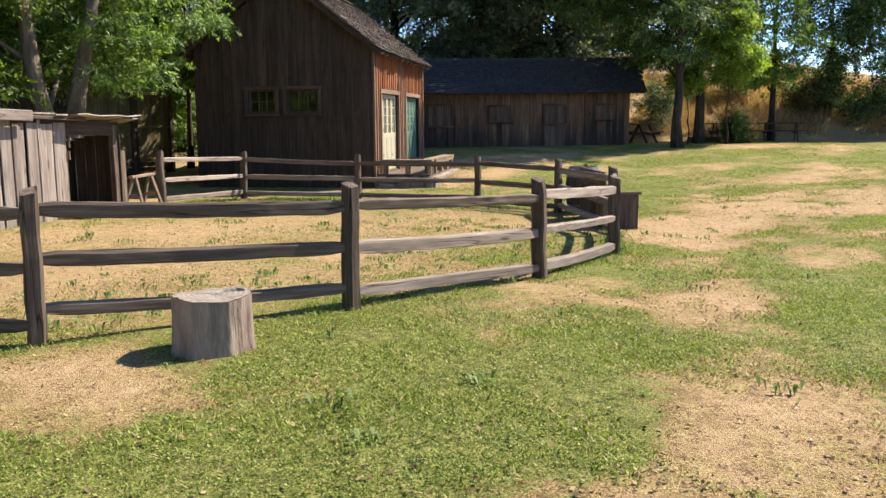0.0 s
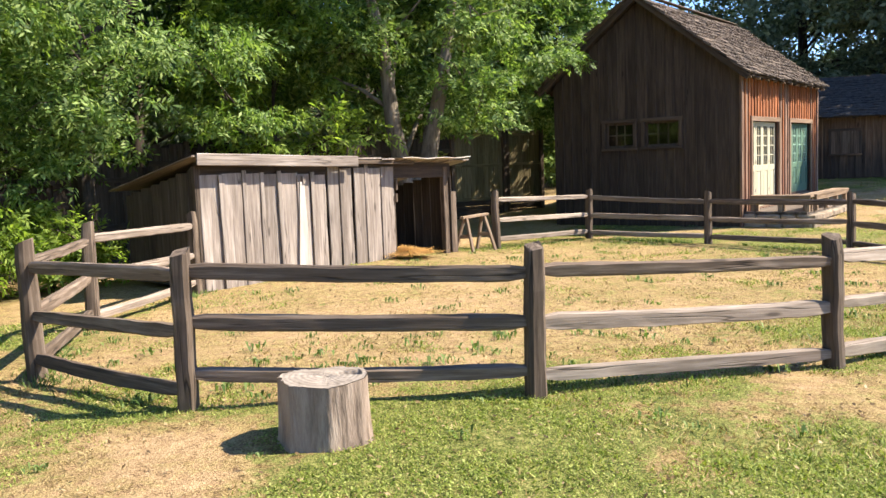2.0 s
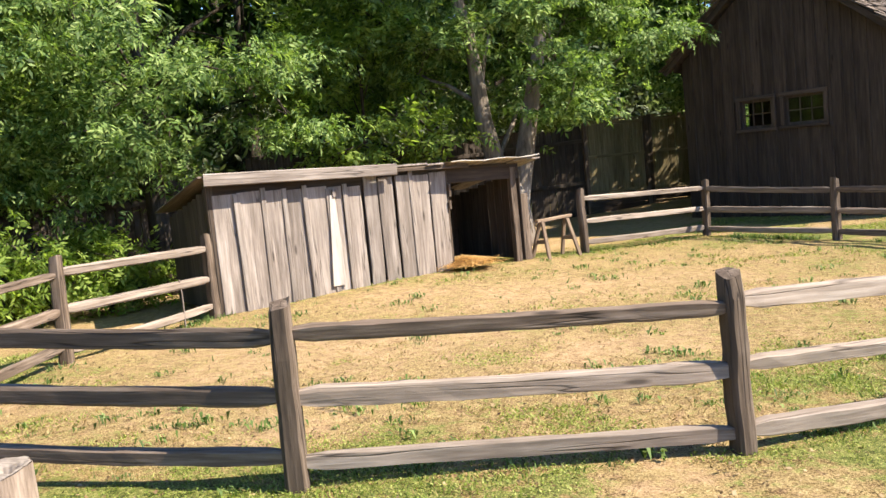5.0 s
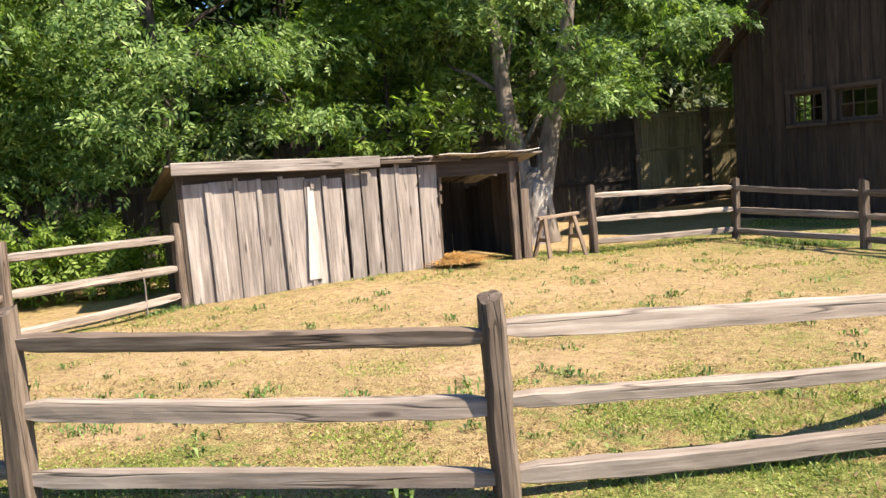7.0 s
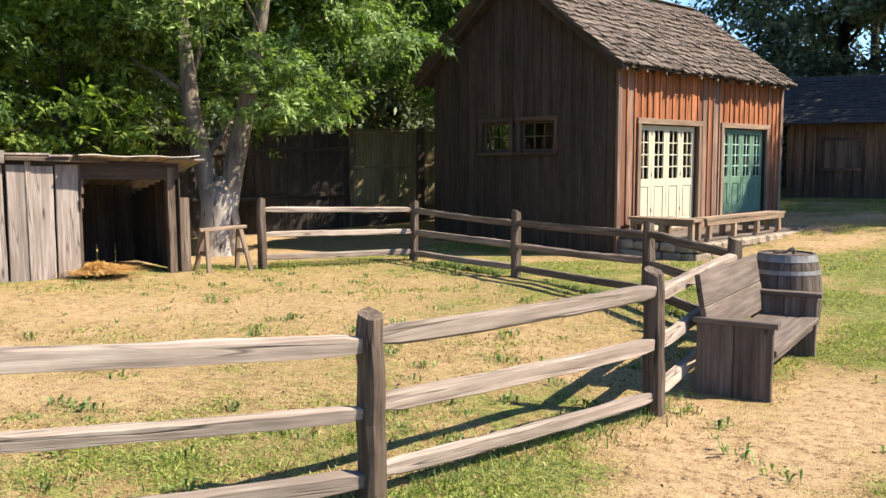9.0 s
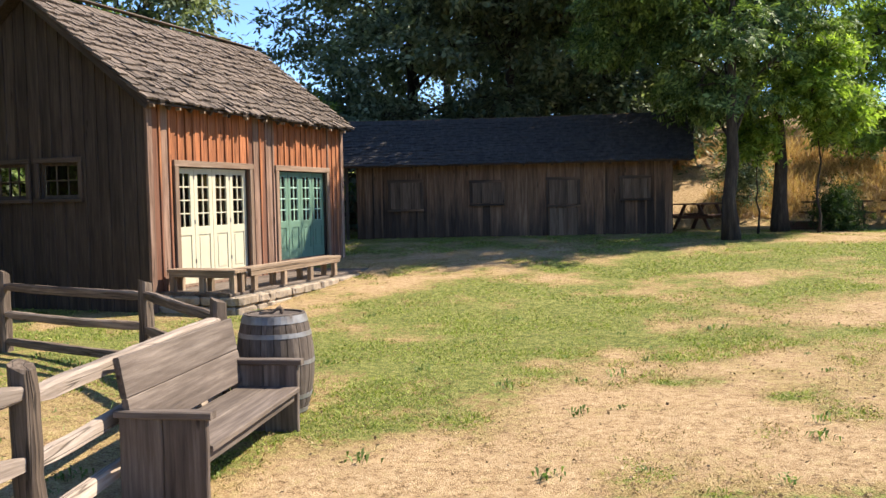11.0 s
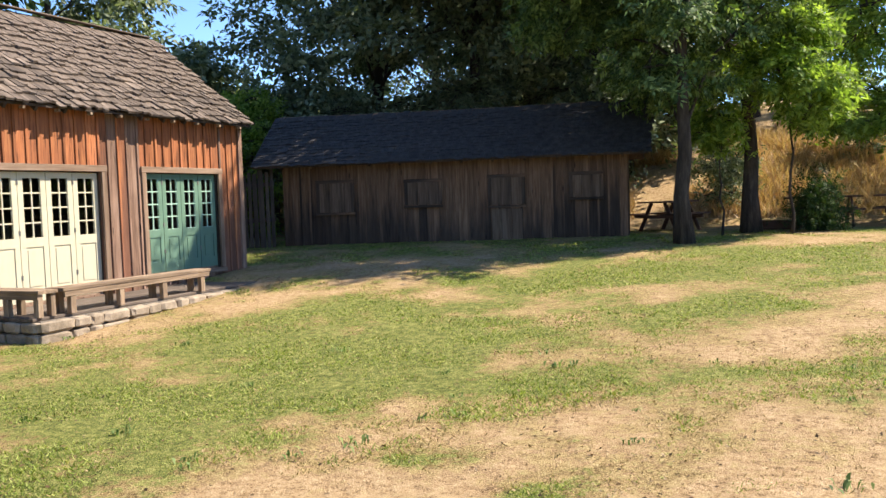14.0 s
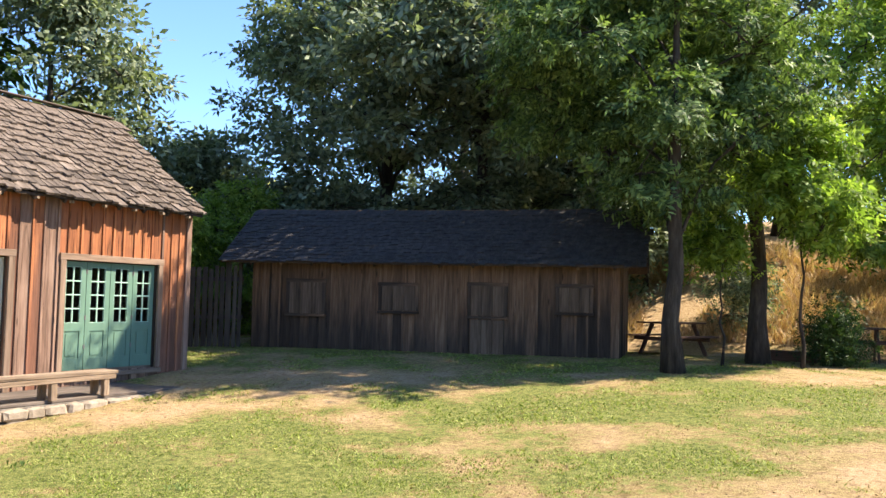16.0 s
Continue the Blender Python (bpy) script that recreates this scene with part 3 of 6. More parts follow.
def deck_slope(name, parent, base, width, run, rise, material, thick=0.05, sag=0.0):
    """Roof boarding under the shingles."""
    n = 12
    verts, faces = [], []
    for i in range(n + 1):
        u = width * i / n
        dip = -sag * math.sin(math.pi * i / n)
        for y, z in ((0, 0), (run, rise + dip), (run, rise + dip - thick), (0, -thick)):
            verts.append((u, y, z))
    for i in range(n):
        for k in range(4):
            a, b = i * 4 + k, i * 4 + (k + 1) % 4
            faces.append((a, a + 4, b + 4, b))
    faces += [(0, 1, 2, 3), (n * 4 + 3, n * 4 + 2, n * 4 + 1, n * 4)]
    return part(name, mesh_of(name, verts, faces, material), parent, base)


# ---- the brown barn ----
BX0, BX1, BY0, BY1 = -9.8, -5.0, 19.2, 25.85
B_EAVE, B_APEX = 3.58, 5.46
bw, bl = BX1 - BX0, BY1 - BY0
barn = thing("barn", pose((BX0 + BX1) / 2, (BY0 + BY1) / 2, 0), "weathered brown board-and-batten barn with shake roof and painted folding doors", "barn")


def gable_top(u):
    return B_EAVE + (B_APEX - B_EAVE) * (1 - abs(u - bw / 2) / (bw / 2)) - 0.06


def flat_top(z):
    return lambda u: z


def one(mat):
    return lambda a, b: [(a, b, mat)]


WIN_Z0, WIN_Z1 = 1.88, 2.48
wins = [(BX0 + 0 - BX0 + 1.46, 2.20), (2.50, 3.36)]
gable_holes = [(a, b, WIN_Z0, WIN_Z1) for a, b in wins]
base_gable = pose(BX0, BY0, 0)
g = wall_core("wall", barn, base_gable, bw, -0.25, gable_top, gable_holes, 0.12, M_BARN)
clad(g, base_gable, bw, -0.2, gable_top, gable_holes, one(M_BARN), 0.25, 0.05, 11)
base_facade = pose(BX1, BY0, 0, 0, 0, 90)
DW0, DW1 = 0.66, 2.82       # cream doors
DG0, DG1 = 3.88, 5.92       # green doors
D_Z0, D_Z1 = 0.30, 2.38
G_Z0 = 0.50                 # the green doors stand on a raised sill
facade_holes = [(DW0, DW1, D_Z0, D_Z1), (DG0, DG1, G_Z0, D_Z1)]
f_wall = wall_core("wall", barn, base_facade @ pose(0.125, 0, 0), bl - 0.125, -0.25, flat_top(B_EAVE), [(a - 0.125, b - 0.125, c, d) for a, b, c, d in facade_holes], 0.12, M_BARN)
fr = random.Random(5)


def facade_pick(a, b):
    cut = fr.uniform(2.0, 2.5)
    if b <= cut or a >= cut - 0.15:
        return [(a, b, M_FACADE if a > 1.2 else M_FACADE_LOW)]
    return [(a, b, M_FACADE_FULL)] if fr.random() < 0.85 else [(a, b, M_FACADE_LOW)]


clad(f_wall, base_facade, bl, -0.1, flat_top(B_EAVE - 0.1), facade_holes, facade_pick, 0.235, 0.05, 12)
base_back = pose(BX0, BY1, 0, 0, 0, -90)
back_hole = [(bl - 2.6, bl - 1.1, 1.7, 2.7)]
b_wall = wall_core("wall", barn, base_back @ pose(0, 0, 0), bl - 0.125, -0.25, flat_top(B_EAVE), back_hole, 0.12, M_BARN)
clad(b_wall, base_back, bl, -0.1, flat_top(B_EAVE - 0.1), back_hole, one(M_BARN), 0.28, 0.05, 13)
base_far = pose(BX1, BY1, 0, 0, 0, 180)
r_wall = wall_core("wall", barn, base_far @ pose(0.125, 0, 0), bw - 0.25, -0.25, lambda u: gable_top(u + 0.125), [], 0.12, M_BARN)
clad(r_wall, base_far, bw, -0.1, gable_top, [], one(M_BARN), 0.28, 0.05, 14)
part("plank_floor", mesh_of("plank_floor", *box_piece(BX0 + 0.13, BX1 - 0.13, BY0 + 0.13, BY1 - 0.13, 0.2, 0.27), M_BARN), barn)
for x, y in ((BX1 + 0.0, BY0), (BX1, BY1)):
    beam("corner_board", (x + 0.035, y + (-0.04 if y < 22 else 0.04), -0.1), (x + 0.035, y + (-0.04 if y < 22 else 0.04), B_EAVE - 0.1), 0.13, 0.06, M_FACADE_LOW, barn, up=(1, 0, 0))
# roof
OV, GOV, OV_BACK = 0.28, 0.36, 0.28
half = bw / 2 + OV
pitch = (B_APEX - B_EAVE) / (bw / 2)
rise = pitch * half
e_z = B_EAVE - pitch * OV
for nm, base, parts, sd, ov in (("roof", pose(BX1 + OV, BY0 - GOV, e_z, 0, 0, 90), 300, 21, OV), ("roof", pose(BX0 - OV_BACK, BY1 + 0.14, B_EAVE - pitch * OV_BACK, 0, 0, -90), 0, 22, OV_BACK)):
    wd, half = bl + GOV + 0.14, bw / 2 + ov
    rise = pitch * half
    slope = deck_slope(nm, barn, base @ pose(0, 0, 0.03), wd, half, rise, M_BARN, 0.04, 0.05)
    shakes(slope, base @ pose(0, 0, 0.035), wd, half, rise, M_SHAKE, 0.225, 0.15, parts, sd, 0.05, thick=0.034)
for k in range(13):
    y = BY0 - GOV + 0.06 + k * (bl + GOV) / 12.4
    for sx, x0, x1 in ((1, BX1 - 0.02, BX1 + OV - 0.03), (-1, BX0 + 0.02, BX0 - OV_BACK + 0.03)):
        beam("rafter_tail", (x0, y, B_EAVE - 0.04), (x1, y, B_EAVE - 0.035 - pitch * (OV if sx > 0 else OV_BACK)), 0.05, 0.09, M_BARN, barn)
for k in range(11):
    y = BY0 - 0.2 + k * (bl + 0.1) / 10.2
    part("rafter_end", mesh_of("rafter_end", *box_piece(BX1 + OV - 0.06, BX1 + OV + 0.025, y - 0.022, y + 0.022, e_z - 0.06, e_z - 0.018), M_PORCH), barn, None, "pale sawn rafter end")
apex_z = e_z + pitch * (bw / 2 + OV)
for xe, ov in ((BX1 + OV, OV), (BX0 - OV_BACK, OV_BACK)):
    beam("rake_board", (xe, BY0 - GOV + 0.02, B_EAVE - pitch * ov - 0.04), ((BX0 + BX1) / 2, BY0 - GOV + 0.02, apex_z - 0.04), 0.03, 0.13, M_BARN, barn)
beam("ridge_board", ((BX0 + BX1) / 2 + 0.05, BY0 - GOV, apex_z + 0.06), ((BX0 + BX1) / 2 + 0.05, BY1 + 0.14, apex_z + 0.02), 0.16, 0.025, M_SHAKE, barn)


def frame_of(parent, base, u0, u1, z0, z1, w, t, material, proud=0.02, name="casing", sill=True):
    """Casing round an opening on the local plane y = 0."""
    y = -proud
    beam(name, base @ Vector((u0 - w / 2, y, z0 - 0.0)), base @ Vector((u0 - w / 2, y, z1)), w, t, material, parent, up=base.to_3x3() @ Vector((0, -1, 0)))
    beam(name, base @ Vector((u1 + w / 2, y, z0 - 0.0)), base @ Vector((u1 + w / 2, y, z1)), w, t, material, parent, up=base.to_3x3() @ Vector((0, -1, 0)))
    beam(name, base @ Vector((u0 - w * 1.1, y - 0.004, z1 + w / 2)), base @ Vector((u1 + w * 1.1, y - 0.004, z1 + w / 2)), t, w, material, parent)
    if sill:
        beam("sill", base @ Vector((u0 - w * 1.1, y - 0.008, z0 - w / 2)), base @ Vector((u1 + w * 1.1, y - 0.008, z0 - w / 2)), t + 0.03, w * 0.7, material, parent)


def lattice(u0, u1, z0, z1, cols, rows, rail, bar, y0, y1):
    """Pieces of a glazed sash with its bars."""
    p = [box_piece(u0, u0 + rail, y0, y1, z0, z1), box_piece(u1 - rail, u1, y0, y1, z0, z1), box_piece(u0 + rail, u1 - rail, y0, y1, z0, z0 + rail), box_piece(u0 + rail, u1 - rail, y0, y1, z1 - rail, z1)]
    a, b, c, d = u0 + rail, u1 - rail, z0 + rail, z1 - rail
    for k in range(1, cols):
        x = a + (b - a) * k / cols
        p.append(box_piece(x - bar / 2, x + bar / 2, y0 + 0.006, y1 - 0.006, c, d))
    for k in range(1, rows):
        z = c + (d - c) * k / rows
        p.append(box_piece(a, b, y0 + 0.008, y1 - 0.008, z - bar / 2, z + bar / 2))
    return p, (a, b, c, d)


def panes(parent, base, area, cols, rows, y):
    a, b, c, d = area
    w, h = (b - a) / cols, (d - c) / rows
    me = mesh_of("pane", *box_piece(-w / 2 + 0.003, w / 2 - 0.003, -0.0015, 0.0015, -h / 2 + 0.003, h / 2 - 0.003), M_GLASS)
    for i in range(cols):
        for j in range(rows):
            ob = part("pane", me, parent, base @ pose(a + w * (i + 0.5), y, c + h * (j + 0.5), (i * 7 + j * 5) % 5 * 0.12 - 0.25, 0, (i * 3 + j * 7) % 5 * 0.12 - 0.25))
            ob.visible_shadow = False


def sash(parent, base, pieces, material, name):
    for k, (v_, f_) in enumerate(pieces):
        part(name if k > 3 else "sash_rail", mesh_of(name, v_, f_, material), parent, base)


for a, b in wins:
    p, area = lattice(a, b, WIN_Z0, WIN_Z1, 3, 2, 0.05, 0.022, 0.03, 0.075)
    w = part("window", mesh_of("window", *p[0], M_WINDOW), barn, base_gable, "six-pane wooden barn sash window")
    sash(w, base_gable, p[1:], M_WINDOW, "muntin")
    frame_of(w, base_gable, a, b, WIN_Z0, WIN_Z1, 0.09, 0.035, M_WINDOW, 0.055)
    panes(w, base_gable, area, 3, 2, 0.052)
p, area = lattice(back_hole[0][0], back_hole[0][1], 1.7, 2.7, 3, 2, 0.06, 0.025, 0.03, 0.075)
w = part("window", mesh_of("window", *p[0], M_WINDOW), barn, base_back)
sash(w, base_back, p[1:], M_WINDOW, "muntin")


def folding_doors(u0, u1, foot, paint_mat, bar_mat, label):
    n = 4
    w = (u1 - u0) / n
    group = part("folding_door", mesh_of("folding_door", *box_piece(u0 + 0.01, u1 - 0.01, 0.03, 0.08, foot, foot + 0.03), M_TRIM), barn, base_facade, label)
    frame_of(group, base_facade, u0, u1, foot - (0.1 if foot == D_Z0 else 0.0), D_Z1, 0.11, 0.05, M_TRIM, 0.055, sill=foot > D_Z0)
    for k in range(n):
        a, b = u0 + w * k + 0.006, u0 + w * (k + 1) - 0.006
        z0, z1, mid = foot + 0.035, D_Z1 - 0.015, D_Z0 + 0.98
        body = [box_piece(a, a + 0.095, 0.035, 0.078, z0, z1), box_piece(b - 0.095, b, 0.035, 0.078, z0, z1), box_piece(a + 0.095, b - 0.095, 0.035, 0.078, z0, z0 + 0.2), box_piece(a + 0.095, b - 0.095, 0.035, 0.078, mid - 0.09, mid + 0.05), box_piece(a + 0.095, b - 0.095, 0.035, 0.078, z1 - 0.09, z1), box_piece(a + 0.095, b - 0.095, 0.05, 0.068, z0 + 0.2, mid - 0.09), box_piece(a + 0.135, b - 0.135, 0.04, 0.052, z0 + 0.24, mid - 0.13)]
        bars, area = lattice(a + 0.095, b - 0.095, mid + 0.05, z1 - 0.09, 2, 4, 0.006, 0.022, 0.038, 0.074)
        turn = pose(0, 0, 0)
        for nm, (v_, f_) in zip(("stile", "stile", "door_rail", "door_rail", "door_rail", "door_panel", "raised_field"), body):
            part(nm, mesh_of(nm, v_, f_, paint_mat), group, base_facade @ turn)
        for v_, f_ in bars:
            part("muntin", mesh_of("muntin", v_, f_, bar_mat), group, base_facade @ turn)
        panes(group, base_facade @ turn, area, 2, 4, 0.056)
        hx = b - 0.0 if k % 2 == 0 else a
        for hz in (z0 + 0.35, mid + 0.1, z1 - 0.2):
            part("hinge", mesh_of("hinge", *box_piece(hx - 0.011, hx + 0.011, 0.026, 0.034, hz, hz + 0.075), M_HOOP), group, base_facade)


folding_doors(DW0, DW1, D_Z0, M_WHITE, M_WHITE, "cream painted four-leaf folding glazed door")
folding_doors(DG0, DG1, G_Z0, M_GREEN, M_PALEGREEN, "green painted four-leaf folding glazed door")

# ---- porch of stone with its plank deck ----
PX0, PX1, PY0, PY1 = BX1 + 0.03, -3.42, 19.27, 25.3
porch = thing("porch", pose(-4.2, 22.4, 0), "low stone porch with worn plank edging before the barn doors", "porch", kind="structure")
part("core", mesh_of("core", *box_piece(PX0, PX1 - 0.1, PY0 + 0.1, PY1, -0.35, 0.235), M_MORTAR), porch)


def stone_mesh(w, h, d, seed):
    r = random.Random(seed)
    bm = bmesh.new()
    bmesh.ops.create_cube(bm, size=1.0)
    bmesh.ops.bevel(bm, geom=bm.edges[:], offset=0.16, segments=1, affect="EDGES")
    for v in bm.verts:
        v.co = Vector((v.co.x * w, v.co.y * d, v.co.z * h)) + Vector([r.uniform(-0.012, 0.012) for _ in range(3)])
    me = bpy.data.meshes.new("stone")
    bm.to_mesh(me)
    bm.free()
    me.materials.append(M_STONE)
    return me


sr = random.Random(8)
for side in (0, 1):
    length = PY1 - PY0 if side == 0 else PX1 - PX0
    for row, (z0, h) in enumerate(((-0.3, 0.2), (-0.1, 0.17), (0.07, 0.165))):
        u = 0.0
        while u < length - 0.05:
            w = min(sr.uniform(0.24, 0.6), length - u)
            me = stone_mesh(w - 0.02, h - 0.015, 0.2, sr.randrange(999))
            if side == 0:
                at = pose(PX1 - 0.07 + sr.uniform(-0.015, 0.015), PY0 + u + w / 2, z0 + h / 2, 0, 0, 90 + sr.uniform(-2, 2))
            else:
                at = pose(PX0 + u + w / 2 - 0.05, PY0 + 0.07 + sr.uniform(-0.015, 0.015), z0 + h / 2, 0, 0, sr.uniform(-2, 2))
            part("stone", me, porch, at)
            u += w
for k in range(6):
    x = PX0 + 0.12 + k * 0.232
    beam("deck_plank", (x, PY0 + 0.02, 0.262), (x, PY1 - 0.9, 0.262), 0.222, 0.045, M_BENCH, porch, variant=k)


def plank_bench(a, b, depth, label):
    """A low bench from a to b on stub legs, on the porch."""
    a, b = Vector((*a, 0.285)), Vector((*b, 0.285))
    d = (b - a).normalized()
    n = Vector((-d.y, d.x, 0))
    mid = (a + b) / 2
    ob = thing("porch_bench", Matrix.Translation(mid), label, "bench", "porch benches")
    for k in range(2):
        s = (k - 0.5) * depth * 0.5
        beam("seat_plank", a + n * s + Vector((0, 0, 0.35)), b + n * s + Vector((0, 0, 0.35)), depth * 0.49, 0.05, M_PORCH, ob, variant=k)
    beam("apron", a - n * depth * 0.42 + d * 0.03 + Vector((0, 0, 0.285)), b - n * depth * 0.42 - d * 0.03 + Vector((0, 0, 0.285)), 0.035, 0.08, M_PORCH, ob)
    count = 3 if (b - a).length < 1.6 else 4
    for k in range(count):
        c = a + d * ((b - a).length * (0.06 + 0.88 * k / (count - 1)))
        for s in (-0.32, 0.32):
            beam("leg", c + n * depth * s, c + n * depth * s + Vector((0, 0, 0.325)), 0.085, 0.1, M_PORCH, ob, up=d, variant=k)


plank_bench((-4.85, 19.52), (-3.52, 19.52), 0.34, "low weathered plank bench across the end of the stone porch")
plank_bench((-3.66, 19.75), (-3.66, 22.95), 0.36, "long low plank bench along the edge of the stone porch")

# ---- the long dark shed ----
SH = pose(-6.4, 29.6, 0, 0, 0, 12.8)
s_len, s_dep, S_EAVE, S_RIDGE = 8.6, 3.0, 2.95, 4.05
shed = thing("long_shed", SH @ pose(s_len / 2, s_dep / 2, 0.6), "long dark brown board shed with a shingled roof, in tree shade", "shed")


def shed_gable(u):
    return S_EAVE + (S_RIDGE - S_EAVE) * (1 - abs(u - s_dep / 2) / (s_dep / 2)) - 0.05


sw = wall_core("wall", shed, SH, s_len, 0.2, flat_top(S_EAVE - 0.03), [], 0.12, M_SHED)
clad(sw, SH, s_len, 0.45, flat_top(S_EAVE - 0.04), [], one(M_SHED), 0.26, 0.045, 31)
for base in (SH @ pose(s_len, 0, 0, 0, 0, 90), SH @ pose(0, s_dep, 0, 0, 0, -90)):
    w = wall_core("wall", shed, base @ pose(0.12, 0, 0), s_dep - 0.24, 0.2, lambda u: shed_gable(u + 0.12), [], 0.12, M_SHED)
    clad(w, base, s_dep, 0.45, shed_gable, [], one(M_SHED), 0.28, 0.045, 32)
wall_core("wall", shed, SH @ pose(s_len, s_dep, 0, 0, 0, 180), s_len, 0.2, flat_top(S_EAVE - 0.03), [], 0.12, M_SHED)
part("plinth", mesh_of("plinth", *box_piece(4.80, 7.28, -0.2, -0.055, 0.4, 0.66), M_STONE), shed, SH)
s_ov = 0.42
s_half = s_dep / 2 + s_ov
s_pitch = (S_RIDGE - S_EAVE) / (s_dep / 2)
for base, sd in ((SH @ pose(-0.65, -s_ov, S_EAVE - s_pitch * s_ov), 41), (SH @ pose(s_len + 0.48, s_dep + s_ov, S_EAVE - s_pitch * s_ov, 0, 0, 180), 42)):
    slope = deck_slope("roof", shed, base @ pose(0, 0, 0.03), s_len + 1.13, s_half, s_pitch * s_half, M_SHED, 0.05, 0.03)
    shakes(slope, base @ pose(0, 0, 0.035), s_len + 1.13, s_half, s_pitch * s_half, M_SHAKE_DARK, 0.14, 0.15, 0, sd, 0.03, thick=0.014, tilt=4.0)
for k in range(12):
    u = 0.1 + k * (s_len - 0.2) / 11
    beam("rafter_tail", SH @ Vector((u, 0.0, S_EAVE - 0.06)), SH @ Vector((u, -s_ov + 0.04, S_EAVE - 0.06 - s_pitch * (s_ov - 0.04))), 0.05, 0.09, M_SHED, shed)
for u0, u1, z0, z1, low in ((0.97, 1.8, 1.47, 2.2, 0), (3.26, 4.05, 1.59, 2.15, 0), (5.35, 6.1, 1.53, 2.19, 1), (7.31, 7.96, 1.66, 2.19, 0)):
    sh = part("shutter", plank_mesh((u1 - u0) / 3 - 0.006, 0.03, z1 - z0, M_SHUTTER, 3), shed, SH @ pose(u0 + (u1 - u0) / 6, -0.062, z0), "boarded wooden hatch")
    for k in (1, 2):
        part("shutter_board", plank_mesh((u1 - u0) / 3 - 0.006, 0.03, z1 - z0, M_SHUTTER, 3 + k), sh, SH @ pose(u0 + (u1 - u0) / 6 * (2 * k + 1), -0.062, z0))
    frame_of(sh, SH, u0, u1, z0, z1, 0.08, 0.05, M_SHED, 0.065)
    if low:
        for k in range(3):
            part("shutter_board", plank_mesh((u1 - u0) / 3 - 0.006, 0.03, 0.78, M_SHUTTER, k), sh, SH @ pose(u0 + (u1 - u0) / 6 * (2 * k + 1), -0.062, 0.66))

# ---- tall board fences ----


def board_fence(a, b, height, label, material=None, gap=0.006, seed=1, wide=0.2, rails=(0.35, 0.8)):
    r = random.Random(seed)
    material = material or M_DARKFENCE
    a, b = Vector((*a, 0)), Vector((*b, 0))
    length = (b - a).length
    d = (b - a).normalized()
    ob = thing("board_fence", Matrix.Translation((a + b) / 2), label, "fence", kind="structure")
    u = 0.0
    face = Vector((d.y, -d.x, 0))
    while u < length - 0.05:
        w = min(wide * r.uniform(0.8, 1.2), length - u)
        c = a + d * (u + w / 2)
        z = gz(c.x, c.y) - 0.08
        h = round(height + r.choice((-0.08, -0.03, 0.0, 0.02, 0.06)), 2)
        beam("plank", (c.x, c.y, z), (c.x + d.x * r.uniform(-0.02, 0.02), c.y, z + h), round(w - gap, 2), 0.022, material, ob, up=face, variant=r.randrange(4))
        u += w
    for f in rails:
        p, q = a - face * 0.04, b - face * 0.04
        beam("rail", (p.x, p.y, gz(p.x, p.y) + f * height), (q.x, q.y, gz(q.x, q.y) + f * height), 0.05, 0.1, material, ob)




def panel_fence(a, b, label, z0=0.5, z1=2.5, seed=1):
    """A run of framed board panels above dark boards added for the shaded gap below."""
    r = random.Random(seed)
    a, b = Vector((*a, 0)), Vector((*b, 0))
    d, length = (b - a).normalized(), (b - a).length
    face = Vector((-d.y, d.x, 0))
    if face.dot(Vector((1, -0.6, 0))) < 0:
        face = -face
    ob = thing("panel_fence", Matrix.Translation((a + b) / 2), label, "fence", kind="structure")
    u = 0.0
    while u < length - 0.04:
        w = min(0.19 * r.uniform(0.85, 1.15), length - u)
        c = a + d * (u + w / 2)
        beam("plank", (c.x, c.y, z0), (c.x, c.y, z1 + r.choice((-0.01, 0, 0.01))), round(w - 0.006, 2), 0.022, M_PANEL, ob, up=face, variant=r.randrange(4))
        u += w
    for z, h in ((z0 + 0.05, 0.09), ((z0 + z1) / 2 + 0.05, 0.08), (z1 - 0.06, 0.09)):
        p, q = a + face * 0.03, b + face * 0.03
        beam("rail", (p.x, p.y, z), (q.x, q.y, z), 0.035, h, M_PANEL, ob)
    beam("cap", (a.x, a.y, z1 + 0.03), (b.x, b.y, z1 + 0.03), 0.13, 0.035, M_PANEL, ob)
    # dark skirt added in place of shaded ground under the panels
    for k in range(4):
        z = -0.12 + 0.155 * k
        p, q = a + face * 0.05, b + face * 0.05
        beam("footing_board", (p.x, p.y, z + 0.078), (q.x, q.y, z + 0.078), 0.05, 0.15, M_BARN, ob, variant=k)
    for c in (a, b):
        beam("post", (c.x + face.x * 0.06, c.y + face.y * 0.06, -0.15), (c.x + face.x * 0.06, c.y + face.y * 0.06, z1 + 0.06), 0.11, 0.11, M_POST, ob, up=face)


# one fence: board colour sets its sunlit stretch apart from its shaded one
panel_fence((-13.05, 21.72), (-13.72, 19.95), "yellowed board panel fence in dappled tree shade", seed=2)
board_fence((-13.72, 19.95), (-14.6, 17.6), 2.55, "tall board fence, its tree shade put into dark boards", seed=7)
panel_fence((-12.35, 22.8), (-13.0, 21.84), "pale framed board panel beside the barn", 0.5, 2.52, seed=5)
board_fence((-14.6, 17.6), (-15.0, 10.5), 2.5, "tall dark weathered board fence behind the animal stall", seed=3)
board_fence((-15.0, 10.5), (-12.2, 3.0), 2.1, "tall dark board fence in deep tree shade", seed=4)
board_fence((-9.0, 28.2), (-6.55, 29.4), 2.0, "dark slatted yard fence with light gaps between buildings", seed=6, gap=0.035, wide=0.15)

# ---- split-rail fence round the pen ----
RAILS, POSTS = {}, []


